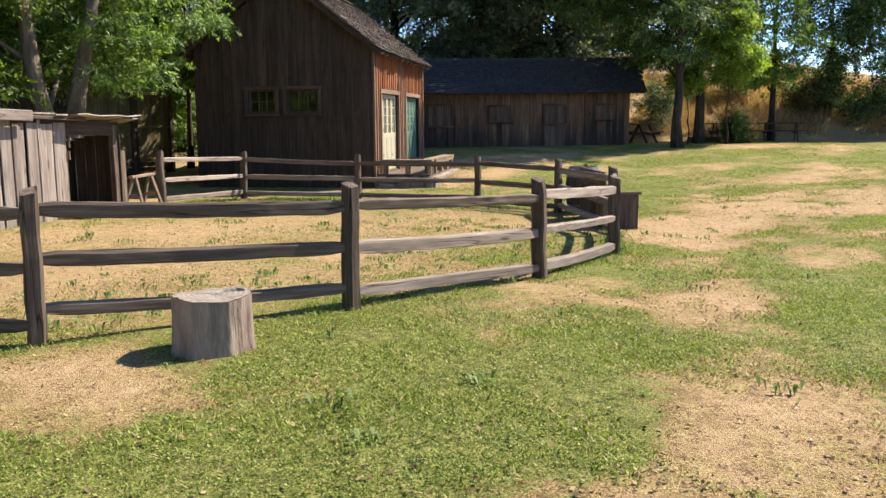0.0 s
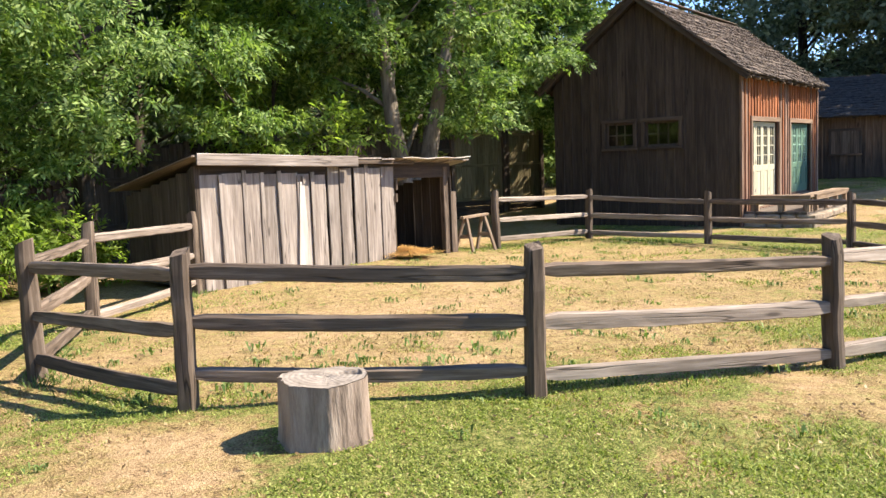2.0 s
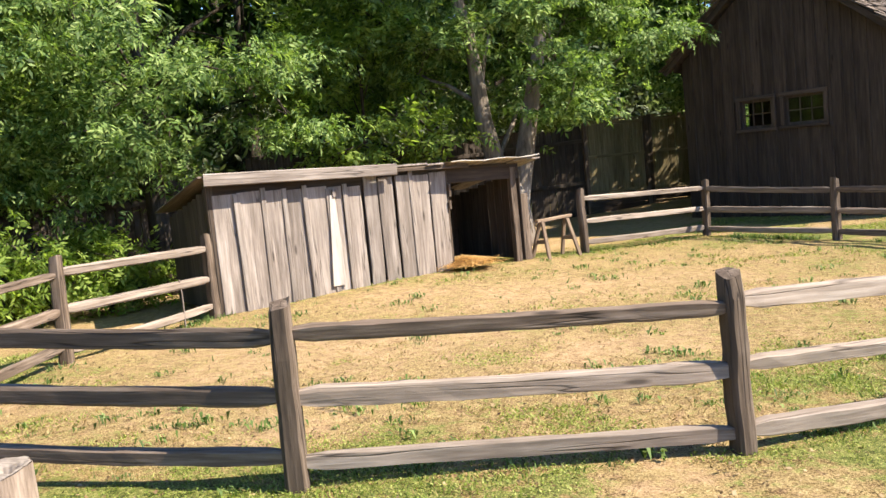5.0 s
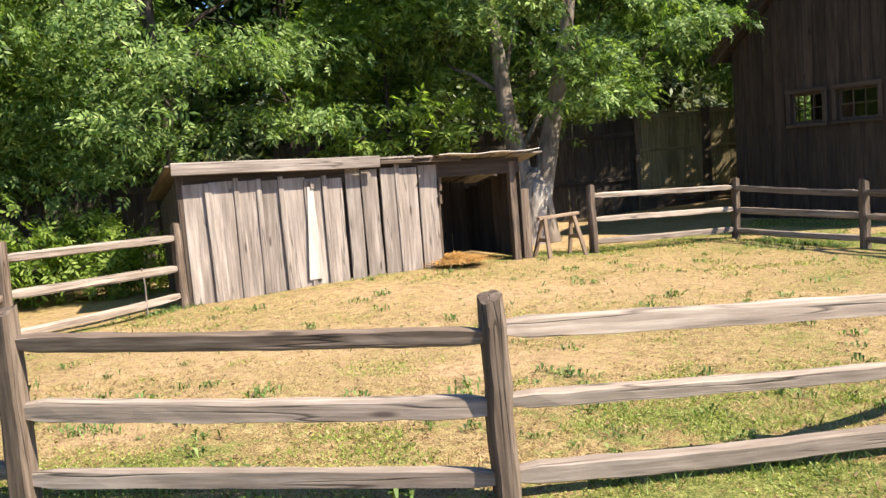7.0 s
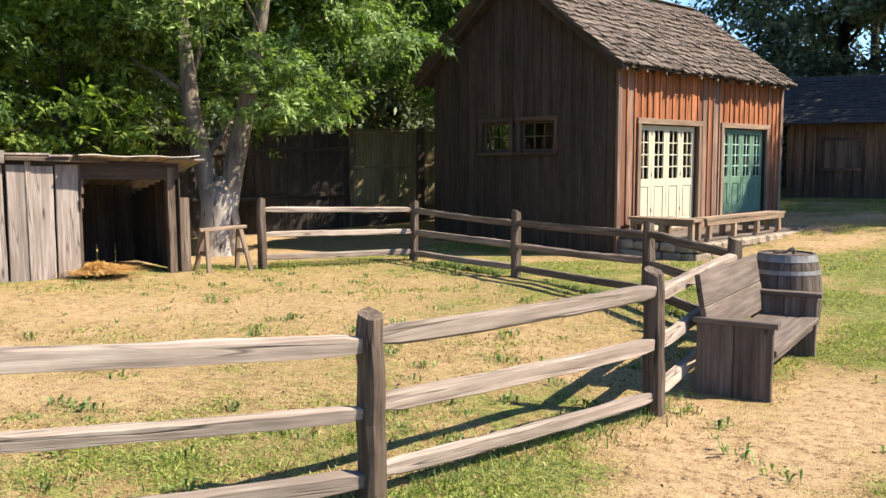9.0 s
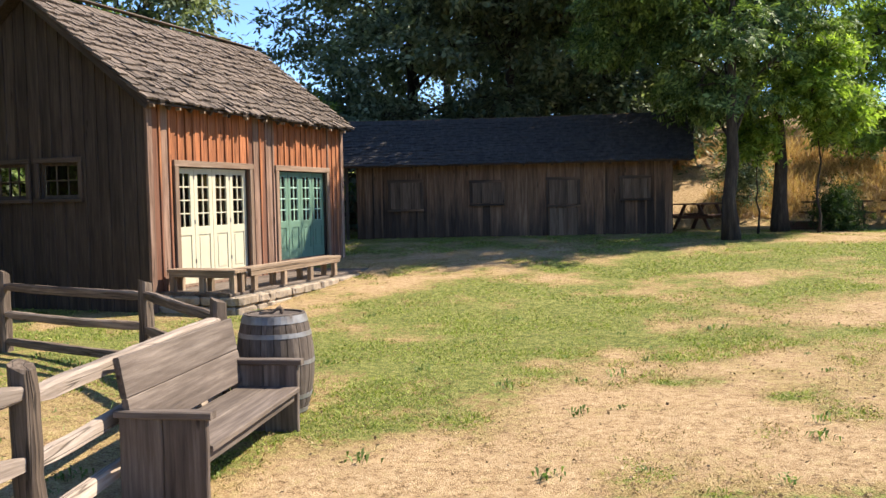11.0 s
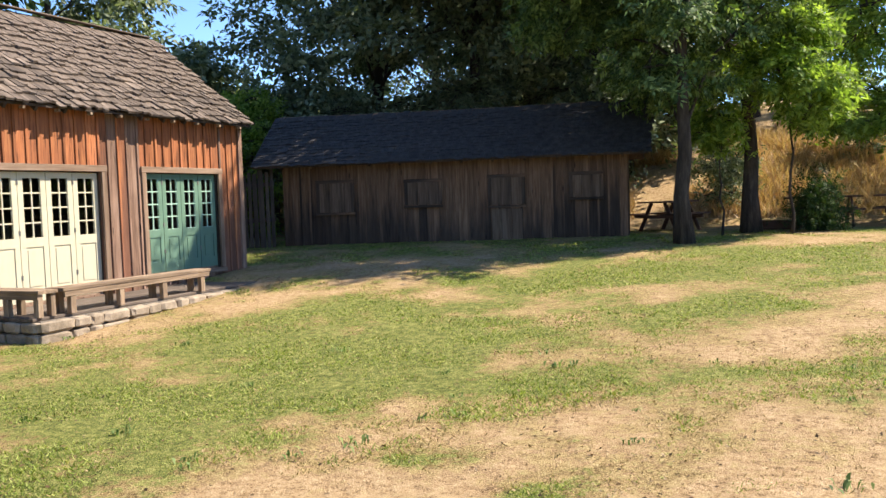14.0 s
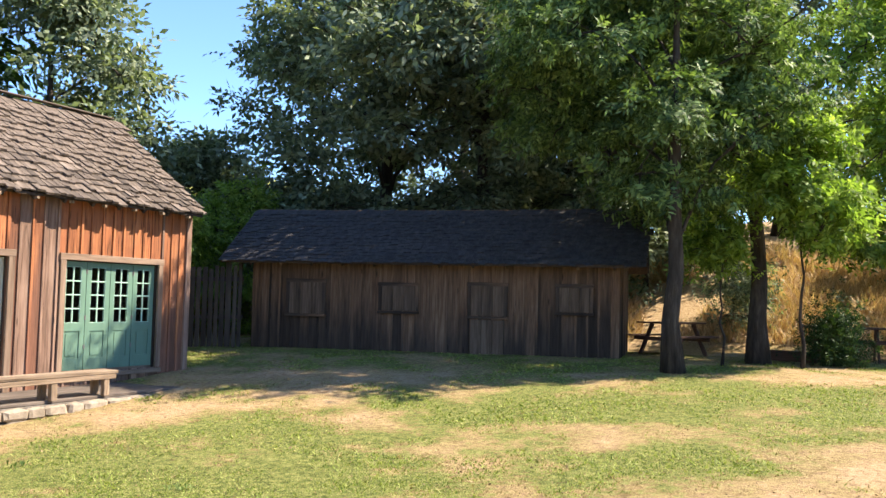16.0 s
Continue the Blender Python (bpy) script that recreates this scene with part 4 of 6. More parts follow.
def rail_mesh(length, variant, tall=0.125, mat=None):
    """A split rail: flat cleft faces with sharp arrises, slightly bowed, its ends hewn thin for the mortises."""
    r = random.Random(variant * 31 + int(length * 100))
    n = 16
    w, h = 0.078 * r.uniform(0.9, 1.1), tall
    shape = [(-0.5 * w, -0.42 * h), (-0.3 * w, -0.5 * h), (0.36 * w, -0.5 * h), (0.5 * w, -0.36 * h), (0.5 * w, 0.3 * h), (0.3 * w, 0.5 * h), (-0.34 * w, 0.5 * h), (-0.5 * w, 0.34 * h)]
    shape = [(x * r.uniform(0.8, 1.12), y * r.uniform(0.86, 1.08)) for x, y in shape]
    k = len(shape)
    bow, dip, twist = r.uniform(-0.02, 0.02), r.uniform(-0.022, 0.006), r.uniform(-0.16, 0.16)
    lumps = [[r.uniform(-0.004, 0.004) for _ in range(4)] for _ in range(n + 1)]
    verts, faces = [], []
    for s in range(n + 1):
        t = s / n
        end = min(1, min(t, 1 - t) * length / 0.16)
        taper = 0.62 + 0.38 * end
        c_, s_ = math.cos(twist * (t - 0.5)), math.sin(twist * (t - 0.5))
        for i, (x, y) in enumerate(shape):
            x, y = x * (0.7 + 0.3 * taper), y * taper
            y += lumps[s][i // 2]
            verts.append((bow * math.sin(math.pi * t) + x * c_ - y * s_ + lumps[s][3 - i // 2] * 0.6, dip * math.sin(math.pi * t) + x * s_ + y * c_, length * t))
    for s in range(n):
        for i in range(k):
            a, b = s * k + i, s * k + (i + 1) % k
            faces.append((a, b, b + k, a + k))
    faces += [tuple(range(k - 1, -1, -1)), tuple(range(n * k, n * k + k))]
    return mesh_of("rail", verts, faces, mat or M_RAIL)


def post_mesh(height, variant, w=0.125, t=0.14):
    """A hewn post with worn corners, checks and a slanting head."""
    r = random.Random(variant)
    n, verts, faces = 9, [], []
    ring = [(-0.5, -0.32), (-0.32, -0.5), (0.3, -0.5), (0.5, -0.3), (0.5, 0.32), (0.32, 0.5), (-0.32, 0.5), (-0.5, 0.3)]
    k = len(ring)
    for s in range(n + 1):
        f = s / n
        shrink = 1.06 - 0.1 * f - (0.08 if s == n else 0)
        dx, dy = r.uniform(-0.006, 0.006), r.uniform(-0.006, 0.006)
        for x, y in ring:
            tilt = (x * r.uniform(0.0, 0.05) + y * 0.04) if s == n else 0
            verts.append((x * w * shrink * r.uniform(0.95, 1.05) + dx, y * t * shrink * r.uniform(0.95, 1.05) + dy, -0.3 + (height + 0.3) * f + tilt))
    for s in range(n):
        for i in range(k):
            a, b = s * k + i, s * k + (i + 1) % k
            faces.append((a, b, b + k, a + k))
    faces += [tuple(range(k - 1, -1, -1)), tuple(range(n * k, n * k + k))]
    return mesh_of("fence_post", verts, faces, M_POST)


fence = thing("rail_fence", pose(-3.5, 9.0, 0), "weathered grey split-rail fence round the dry pen", "fence")
PEN_POSTS = [  # x, y, height, lean
    (-8.60, 6.70, 1.14, 0.5), (-7.56, 4.46, 1.20, -1.0), (-5.52, 2.70, 1.16, 1.5), (-3.46, 2.65, 1.09, 1.5), (-1.56, 4.09, 1.03, 0.8), (-0.1, 6.13, 1.03, -1.0),
    (0.73, 8.42, 0.98, 0.0), (0.80, 11.07, 1.06, -1.0), (-0.15, 14.15, 1.02, 0.5), (-1.84, 15.20, 1.02, 0.0), (-4.55, 15.80, 1.03, 0.5), (-7.40, 16.30, 1.07, -1.0), (-7.97, 13.46, 1.13, 0.5)]
FR = random.Random(17)
for k, (x, y, h, lean) in enumerate(PEN_POSTS):
    nx_, ny_ = PEN_POSTS[(k + 1) % len(PEN_POSTS)][:2]
    ang = math.degrees(math.atan2(ny_ - y, nx_ - x))
    part("fence_post", post_mesh(h, 40 + k), fence, pose(x, y, gz(x, y), lean, lean * 0.6, ang))
LEVELS = (0.855, 0.50, 0.145)
ENDS = {3: ((0.96, 0.61, 0.25), (0.85, 0.52, 0.18)), 4: ((0.87, 0.51, 0.145), (0.84, 0.48, 0.12)), 5: ((0.87, 0.51, 0.13), (0.825, 0.465, 0.11)), 6: ((0.86, 0.51, 0.15), (0.92, 0.53, 0.14))}
for k in range(len(PEN_POSTS) - 1):
    (x0, y0, h0, _), (x1, y1, h1, _) = PEN_POSTS[k], PEN_POSTS[k + 1]
    a, b = Vector((x0, y0, gz(x0, y0))), Vector((x1, y1, gz(x1, y1)))
    d = (b - a).normalized()
    for j, lev in enumerate(LEVELS):
        s0, s1 = h0 / 1.02, h1 / 1.02
        za, zb = (ENDS[k][0][j], ENDS[k][1][j]) if k in ENDS else (lev * s0 + FR.uniform(-0.03, 0.03), lev * s1 + FR.uniform(-0.03, 0.03))
        p, q = a + d * 0.02 + Vector((0, 0, za)), b - d * 0.02 + Vector((0, 0, zb))
        # spans with shaded faces take the darkened rail colour
        part("rail", rail_mesh((q - p).length, k * 3 + j, 0.1 + FR.uniform(-0.01, 0.016), M_RAIL_SHADED if k in (1, 2, 3, 8, 9) or (k, j) == (4, 0) else M_RAIL), fence, along(p, q))
# wire strand hanging by the stall
part("wire", mesh_of("wire", *tube([(-8.3, 6.15, gz(-8.3, 6.15)), (-8.31, 6.16, 0.4), (-8.3, 6.14, 0.62)], [0.012] * 3, 5), M_STALL), fence)

# ---- animal stall of boards ----
ST0, ST1 = Vector((-8.55, 6.78, 0)), Vector((-8.0, 12.25, 0))
st_ang = math.degrees(math.atan2(ST1.y - ST0.y, ST1.x - ST0.x))
ST = pose(ST0.x, ST0.y, 0.05, 0, 0, st_ang)
st_len, st_dep = (ST1 - ST0).length, 2.0
stall = thing("animal_stall", ST @ pose(st_len / 2, st_dep / 2, 0), "lean-to animal stall of grey weathered boards with an open doorway", "animal stall")
sr = random.Random(23)


def front_top(u):
    return 1.72 - 0.20 * u / st_len


# twelve wide boards of uneven height, with battens or open gaps between them
FRONT = (0.36, 0.36, 0.31, 0.34, 0.36, 0.26, 0.31, 0.27, 0.28, 0.29, 0.33, 0.33)
u = 0.03
for k, w in enumerate(FRONT):
    low = -0.06 + 0.04 * u / 3.8 + sr.uniform(-0.04, 0.02)
    high = front_top(u) - (0.11 + sr.uniform(-0.02, 0.02) if k < 7 else 0.0 + sr.uniform(-0.02, 0.02))
    gap = 0.045 if k in (6, 7) else 0.022
    part("wall_board", plank_mesh(w - gap, 0.026, round(high - low, 2), M_STALL, k % 5, 0.008, 4), stall, ST @ pose(u + w / 2, sr.uniform(-0.016, 0.008), low, sr.uniform(-0.4, 0.4), sr.uniform(-0.6, 0.6), sr.uniform(-2.5, 2.5)))
    if k in (1, 2, 3, 4, 5, 6, 10):
        part("batten", plank_mesh(0.075 if k != 1 else 0.1, 0.022, round(high - low + sr.uniform(-0.03, 0.08), 2), M_STALL, k % 3, 0.006, 3), stall, ST @ pose(u + 0.01, -0.032, low, 0, sr.uniform(-0.9, 0.9), 0))
    u += w
# added dark sheet behind the boards: stands for the shade in the gaps
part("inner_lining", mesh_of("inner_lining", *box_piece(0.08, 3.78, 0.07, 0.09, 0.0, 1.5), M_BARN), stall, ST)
# the pale tapered board with its peg
me = mesh_of("pale_board", [(-0.115, -0.012, 0), (0.1, -0.012, 0), (0.05, -0.012, 1.33), (-0.03, -0.012, 1.33), (-0.115, 0.012, 0), (0.1, 0.012, 0), (0.05, 0.012, 1.33), (-0.03, 0.012, 1.33)], [(0, 1, 2, 3), (7, 6, 5, 4), (0, 4, 5, 1), (1, 5, 6, 2), (2, 6, 7, 3), (3, 7, 4, 0)], M_PALE)
part("pale_board", me, stall, ST @ pose(1.80, -0.045, 0.1), "pale unweathered tapered board")
part("peg", plank_mesh(0.06, 0.05, 0.11, M_STALL, 1), stall, ST @ pose(1.84, -0.05, 1.4))
part("hasp", plank_mesh(0.045, 0.03, 0.14, M_POST, 1), stall, ST @ pose(3.86, -0.03, 1.0))
part("hasp", plank_mesh(0.045, 0.03, 0.2, M_POST, 2), stall, ST @ pose(3.87, -0.03, 1.2))
# front posts, doorway and right return
for u_, w_, h_ in ((0.02, 0.1, 1.72), (3.82, 0.1, 1.62), (5.18, 0.12, 1.56), (5.38, 0.15, 1.1)):
    part("post", plank_mesh(w_, 0.1, h_ + 0.15, M_POST, 2), stall, ST @ pose(u_, 0.06, -0.15))
u = 0.0
k = 0
while u < st_dep - 0.02:
    w = min(sr.choice((0.22, 0.26, 0.3)), st_dep - u)
    hgt = 1.7 - 0.2 * (u + w / 2)
    for side_u, mat in ((0.0, M_STALL), (5.3, M_STALL)):
        # sides darker than the front: their shade is put into the wood colour
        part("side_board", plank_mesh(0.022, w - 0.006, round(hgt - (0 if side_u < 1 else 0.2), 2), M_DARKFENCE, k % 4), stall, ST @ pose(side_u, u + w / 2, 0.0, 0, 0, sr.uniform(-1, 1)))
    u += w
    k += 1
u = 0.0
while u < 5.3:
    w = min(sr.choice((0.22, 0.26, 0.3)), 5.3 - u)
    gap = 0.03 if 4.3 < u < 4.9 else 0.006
    # dark barn brown carries the shade of the stall's inside
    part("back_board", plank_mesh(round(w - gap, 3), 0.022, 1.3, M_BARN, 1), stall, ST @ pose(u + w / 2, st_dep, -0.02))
    u += w
# roof: boards on a slope to the back, fascia along the front
for k in range(21):
    u = -0.16 + k * 0.276
    zf = 1.86 - 0.19 * u / st_len + sr.uniform(-0.006, 0.006)
    a_, b_ = ST @ Vector((u + 0.13, -0.14 - sr.uniform(0, 0.05), zf)), ST @ Vector((u + 0.13, st_dep + 0.2, zf - 0.46))
    beam("roof_board", a_, b_, 0.29, 0.026, M_STALL if k > 10 else M_SHAKE, stall, variant=k % 4)
beam("fascia", ST @ Vector((-0.1, -0.2, 1.815)), ST @ Vector((2.85, -0.2, 1.715)), 0.03, 0.17, M_STALL, stall, "pale grey fascia board", worn=0.012)
beam("fascia", ST @ Vector((2.88, -0.13, 1.705)), ST @ Vector((4.2, -0.13, 1.66)), 0.03, 0.06, M_POST, stall)
# header tall and dark, in place of the shade under the roof
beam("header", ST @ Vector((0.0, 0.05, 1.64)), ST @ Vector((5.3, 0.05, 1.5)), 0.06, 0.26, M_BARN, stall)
# curled sheet over the doorway
n = 9
v, f = [], []
for i in range(n):
    for j in range(4):
        uu, vv = 3.75 + 1.75 * i / (n - 1), -0.34 + 0.2 * j
        v.append((uu, vv, 1.735 - 0.05 * i / (n - 1) + 0.012 * math.sin(i * 1.7 + j) + 0.03 * (i / (n - 1)) ** 3 - 0.03 * (j - 1.5) * 0.4))
v += [(x, y, z - 0.012) for x, y, z in v]
for i in range(n - 1):
    for j in range(3):
        a = i * 4 + j
        f += [(a, a + 4, a + 5, a + 1), (a + n * 4, a + 1 + n * 4, a + 5 + n * 4, a + 4 + n * 4)]
    for j in (0, 3):
        a = i * 4 + j
        f.append((a, a + n * 4, a + 4 + n * 4, a + 4))
part("roof_sheet", mesh_of("roof_sheet", v, f, M_PALE), stall, ST, "curled pale weathered roof sheet")

# straw on the stall floor
sv = []
r2 = np.random.default_rng(3)
n = 1900
cx = r2.normal(4.08, 0.2, n)
cy = r2.normal(0.02, 0.2, n)
a = r2.uniform(0, 6.28, n)
h = 0.1 * np.exp(-((cx - 4.05) ** 2 + (cy - 0.05) ** 2) / 0.06) * r2.uniform(0, 1, n) + 0.02
l = r2.uniform(0.06, 0.16, n)
dx, dy = np.cos(a) * l, np.sin(a) * l
p0 = np.stack([cx - dx, cy - dy, h], -1)
p1 = np.stack([cx + dx, cy + dy, h + r2.uniform(-0.03, 0.05, n)], -1)
wv = np.stack([-np.sin(a), np.cos(a), 0 * a], -1) * 0.006
vv = np.stack([p0 - wv, p0 + wv, p1 + wv, p1 - wv], 1).reshape(-1, 3)
ob = new("straw", quads_mesh("straw", vv, np.arange(4 * n).reshape(-1, 4), M_STALLSTRAW))
ob.matrix_basis = ST @ pose(0, 0, 0.08)
tagged(ob, "heap of golden straw on the stall floor", "straw", kind="stuff")

# ---- log bench with box arms ----
BN = pose(0.95, 11.97, -0.18, 0, 0, 102)      # local x along the bench, y towards its back
bench = thing("bench", BN, "heavy weathered grey plank bench with box arms beside the fence", "bench")


def bpart(name, x0, x1, y0, y1, z0, z1, axis, mat=None, label=""):
    """A board between the limits, its grain along the axis."""
    c = Vector(((x0 + x1) / 2, (y0 + y1) / 2, (z0 + z1) / 2))
    dx_, dy_, dz_ = x1 - x0, y1 - y0, z1 - z0
    mat = mat or M_BENCH
    if axis == "x":
        me, m_ = plank_mesh(dy_, dz_, dx_, mat, int(z0 * 50) % 5, 0.008), Matrix(((0, 0, 1, x0), (1, 0, 0, c.y), (0, 1, 0, c.z), (0, 0, 0, 1)))
    elif axis == "y":
        me, m_ = plank_mesh(dz_, dx_, dy_, mat, int(x0 * 50) % 5, 0.008), Matrix(((0, 1, 0, c.x), (0, 0, 1, y0), (1, 0, 0, c.z), (0, 0, 0, 1)))
    else:
        me, m_ = plank_mesh(dx_, dy_, dz_, mat, int(x0 * 50) % 5, 0.008), Matrix.Translation((c.x, c.y, z0))
    return part(name, me, bench, BN @ m_, label)


for x0 in (0.0, 1.8):
    for j in range(2):
        bpart("side_board", x0, x0 + 0.05, -0.30 + 0.30 * j, -0.004 + 0.30 * j, -0.06, 0.57, "z")
    bpart("arm", x0 - 0.02, x0 + 0.07, -0.34, 0.32, 0.57, 0.62, "y")
for j in range(2):
    bpart("seat_board", 0.05, 1.8, -0.32 + 0.27 * j, -0.055 + 0.27 * j, 0.345, 0.39, "x")
bpart("seat_rail", 0.052, 1.798, -0.27, -0.23, 0.26, 0.34, "x")
for j in range(2):
    b_ = plank_mesh(0.27, 0.045, 1.83, M_BENCH, j, 0.008)
    m_ = pose(0.01, 0.23 + 0.05 * j, 0.555 + 0.268 * j, -10, 0, 0) @ Matrix(((0, 0, 1, 0), (0, 1, 0, 0), (-1, 0, 0, 0), (0, 0, 0, 1)))
    part("back_board", b_, bench, BN @ m_)

# ---- barrel ----
BC = pose(0.33, 14.33, gz(0.33, 14.33), 0, 0, 20)
barrel = thing("barrel", BC, "old grey oak barrel with steel hoops, standing upside on dirt", "barrel")
B_H, STAVES = 0.9, 18


def b_rad(z):
    return 0.275 + 0.075 * (1 - ((z - B_H / 2) / (B_H / 2)) ** 2)


for k in range(STAVES):
    v, f = [], []
    a0, a1 = 2 * math.pi * (k + 0.03) / STAVES, 2 * math.pi * (k + 0.97) / STAVES
    rows = 9
    for s in range(rows):
        z = B_H * s / (rows - 1)
        for a, rr in ((a0, b_rad(z)), ((a0 + a1) / 2, b_rad(z) + 0.003), (a1, b_rad(z)), (a1, b_rad(z) - 0.025), (a0, b_rad(z) - 0.025)):
            v.append((rr * math.cos(a), rr * math.sin(a), z))
    for s in range(rows - 1):
        for i in range(5):
            p, q = s * 5 + i, s * 5 + (i + 1) % 5
            f.append((p, q, q + 5, p + 5))
    f += [(4, 3, 2, 1, 0), tuple((rows - 1) * 5 + i for i in range(5))]
    part("stave", mesh_of("stave", v, f, M_BARREL), barrel, BC)
for z0, z1 in ((0.004, 0.045), (0.14, 0.18), (0.45, 0.485), (0.7, 0.74), (0.825, 0.893)):
    v, f = [], []
    for i in range(32):
        a = 2 * math.pi * i / 32
        for z, e in ((z0, 0.006), (z1, 0.006), (z1, -0.002), (z0, -0.002)):
            rr = b_rad(z) + e
            v.append((rr * math.cos(a), rr * math.sin(a), z))
    for i in range(32):
        for j in range(4):
            p, q = i * 4 + j, i * 4 + (j + 1) % 4
            p2, q2 = (i + 1) % 32 * 4 + j, (i + 1) % 32 * 4 + (j + 1) % 4
            f.append((p, p2, q2, q))
    part("hoop", mesh_of("hoop", v, f, M_HOOP), barrel, BC, "grey steel hoop")
v, f = tube([(0, 0, 0.86), (0, 0, 0.885)], [0.262, 0.262], 28)
head_ob = part("head", mesh_of("head", v, f, M_BARREL), barrel, BC)
v, f = tube([(-0.13, -0.02, 0.89), (-0.08, 0, 0.905), (-0.02, 0.01, 0.9), (0.03, 0.0, 0.93), (0.05, 0.01, 0.955), (0.07, 0.01, 0.925), (0.06, 0.0, 0.89)], [0.018, 0.016, 0.014, 0.016, 0.014, 0.016, 0.018], 7, 0.2)
part("rope_handle", mesh_of("rope_handle", v, f, M_SAWHORSE, True), barrel, BC, "frayed rope handle on the lid")

# ---- stump ----
SC = pose(-2.14, 2.64, gz(-2.14, 2.64), 0, 0, 0)
stump = thing("tree_stump", SC, "sawn tree stump with a cracked top, standing on grass", "stump")
sr = random.Random(4)
n, rows = 72, 9
v, f = [], []
prof = [1 + 0.05 * math.sin(3 * 2 * math.pi * i / n + 1) + 0.03 * math.sin(7 * 2 * math.pi * i / n) + sr.uniform(-0.03, 0.03) * (1.6 if 20 < i < 60 else 0.7) for i in range(n)]
for s in range(rows):
    z = -0.05 + 0.43 * s / (rows - 1)
    rad = 0.262 + 0.014 * max(0, 1 - z / 0.2) ** 2 - 0.015 * z
    for i in range(n):
        a = 2 * math.pi * i / n
        q = rad * (prof[i] + sr.uniform(-0.008, 0.008))
        lip = 0.0 if s < rows - 1 else 0.015 * math.sin(a * 2)
        v.append((q * math.cos(a), q * math.sin(a), z + lip))
for s in range(rows - 1):
    for i in range(n):
        p, q = s * n + i, s * n + (i + 1) % n
        f.append((p, q, q + n, p + n))
part("side", mesh_of("side", v, f, M_STUMP, True), stump, SC)
v, f = [], []
hole = (0.10, 0.11)
rings = (1.0, 0.9, 0.7, 0.45, 0.2)
for k, t in enumerate(rings):
    for i in range(n):
        a = 2 * math.pi * i / n
        q = 0.252 * prof[i] * t
        x, y = q * math.cos(a), q * math.sin(a)
        dd = math.hypot((x - hole[0]) / 0.085, (y - hole[1]) / 0.05)
        v.append((x, y, 0.382 + 0.015 * math.sin(a * 2) * t - 0.09 * max(0, 1 - dd ** 2) + sr.uniform(-0.002, 0.002)))
v.append((0, 0, 0.382))
for k in range(len(rings) - 1):
    for i in range(n):
        p, q = k * n + i, k * n + (i + 1) % n
        f.append((p, q, q + n, p + n))
f += [((len(rings) - 1) * n + i, (len(rings) - 1) * n + (i + 1) % n, len(v) - 1) for i in range(n)]
part("cut_top", mesh_of("cut_top", v, f, M_STUMPTOP), stump, SC, "grey cut face with growth rings")

# ---- sawhorse ----
hc = Vector((-8.0, 12.78, 0))
hz = gz(hc.x, hc.y)
horse = thing("sawhorse", pose(hc.x, hc.y, hz), "small light wooden sawhorse standing by the stall", "sawhorse")
beam("top_bar", (hc.x - 0.02, hc.y - 0.42, hz + 0.66), (hc.x + 0.02, hc.y + 0.38, hz + 0.68), 0.09, 0.05, M_SAWHORSE, horse)
for dy_ in (-0.32, 0.28):
    for dx_ in (-0.22, 0.22):
        beam("leg", (hc.x + dx_, hc.y + dy_ * 1.25, hz - 0.03), (hc.x + dx_ * 0.12, hc.y + dy_, hz + 0.65), 0.075, 0.04, M_SAWHORSE, horse, up=(1, 0, 0))
    beam("brace", (hc.x - 0.15, hc.y + dy_ * 1.1, hz + 0.3), (hc.x + 0.15, hc.y + dy_ * 1.1, hz + 0.3), 0.025, 0.07, M_SAWHORSE, horse)

# ---- picnic tables ----


def picnic_table(x, y, turn, length=1.8):
    z = gz(x, y)
    m_ = pose(x, y, z, 0, 0, turn)
    ob = thing("picnic_table", m_, "brown wooden picnic table with attached benches on bare earth", "picnic table", "picnic tables")
    for k in range(4):
        s = -0.3 + 0.2 * k
        beam("top_board", m_ @ Vector((-length / 2, s, 0.75)), m_ @ Vector((length / 2, s, 0.75)), 0.185, 0.04, M_TABLE, ob)
    for s in (-0.65, 0.65):
        beam("seat_board", m_ @ Vector((-length / 2, s, 0.44)), m_ @ Vector((length / 2, s, 0.44)), 0.26, 0.04, M_TABLE, ob)
    for e in (-length / 2 + 0.3, length / 2 - 0.3):
        beam("cross_bar", m_ @ Vector((e, -0.75, 0.375)), m_ @ Vector((e, 0.75, 0.375)), 0.045, 0.09, M_TABLE, ob)
        for s in (-1, 1):
            beam("leg", m_ @ Vector((e + 0.045, s * 0.62, -0.03)), m_ @ Vector((e + 0.045, s * 0.22, 0.73)), 0.045, 0.1, M_TABLE, ob)


picnic_table(6.2, 35.0, 6)
picnic_table(8.3, 35.4, -6)
picnic_table(2.5, 34.1, 60, 1.5)
lg = thing("log_edging", pose(4.9, 33.6, gz(4.9, 33.6)), "squared timber edging laid on the ground by picnic tables", "timber")
beam("timber", (4.5, 33.9, gz(4.5, 33.9) + 0.1), (5.7, 33.6, gz(5.7, 33.6) + 0.1), 0.2, 0.26, M_TABLE, lg)

# ---- trees ----


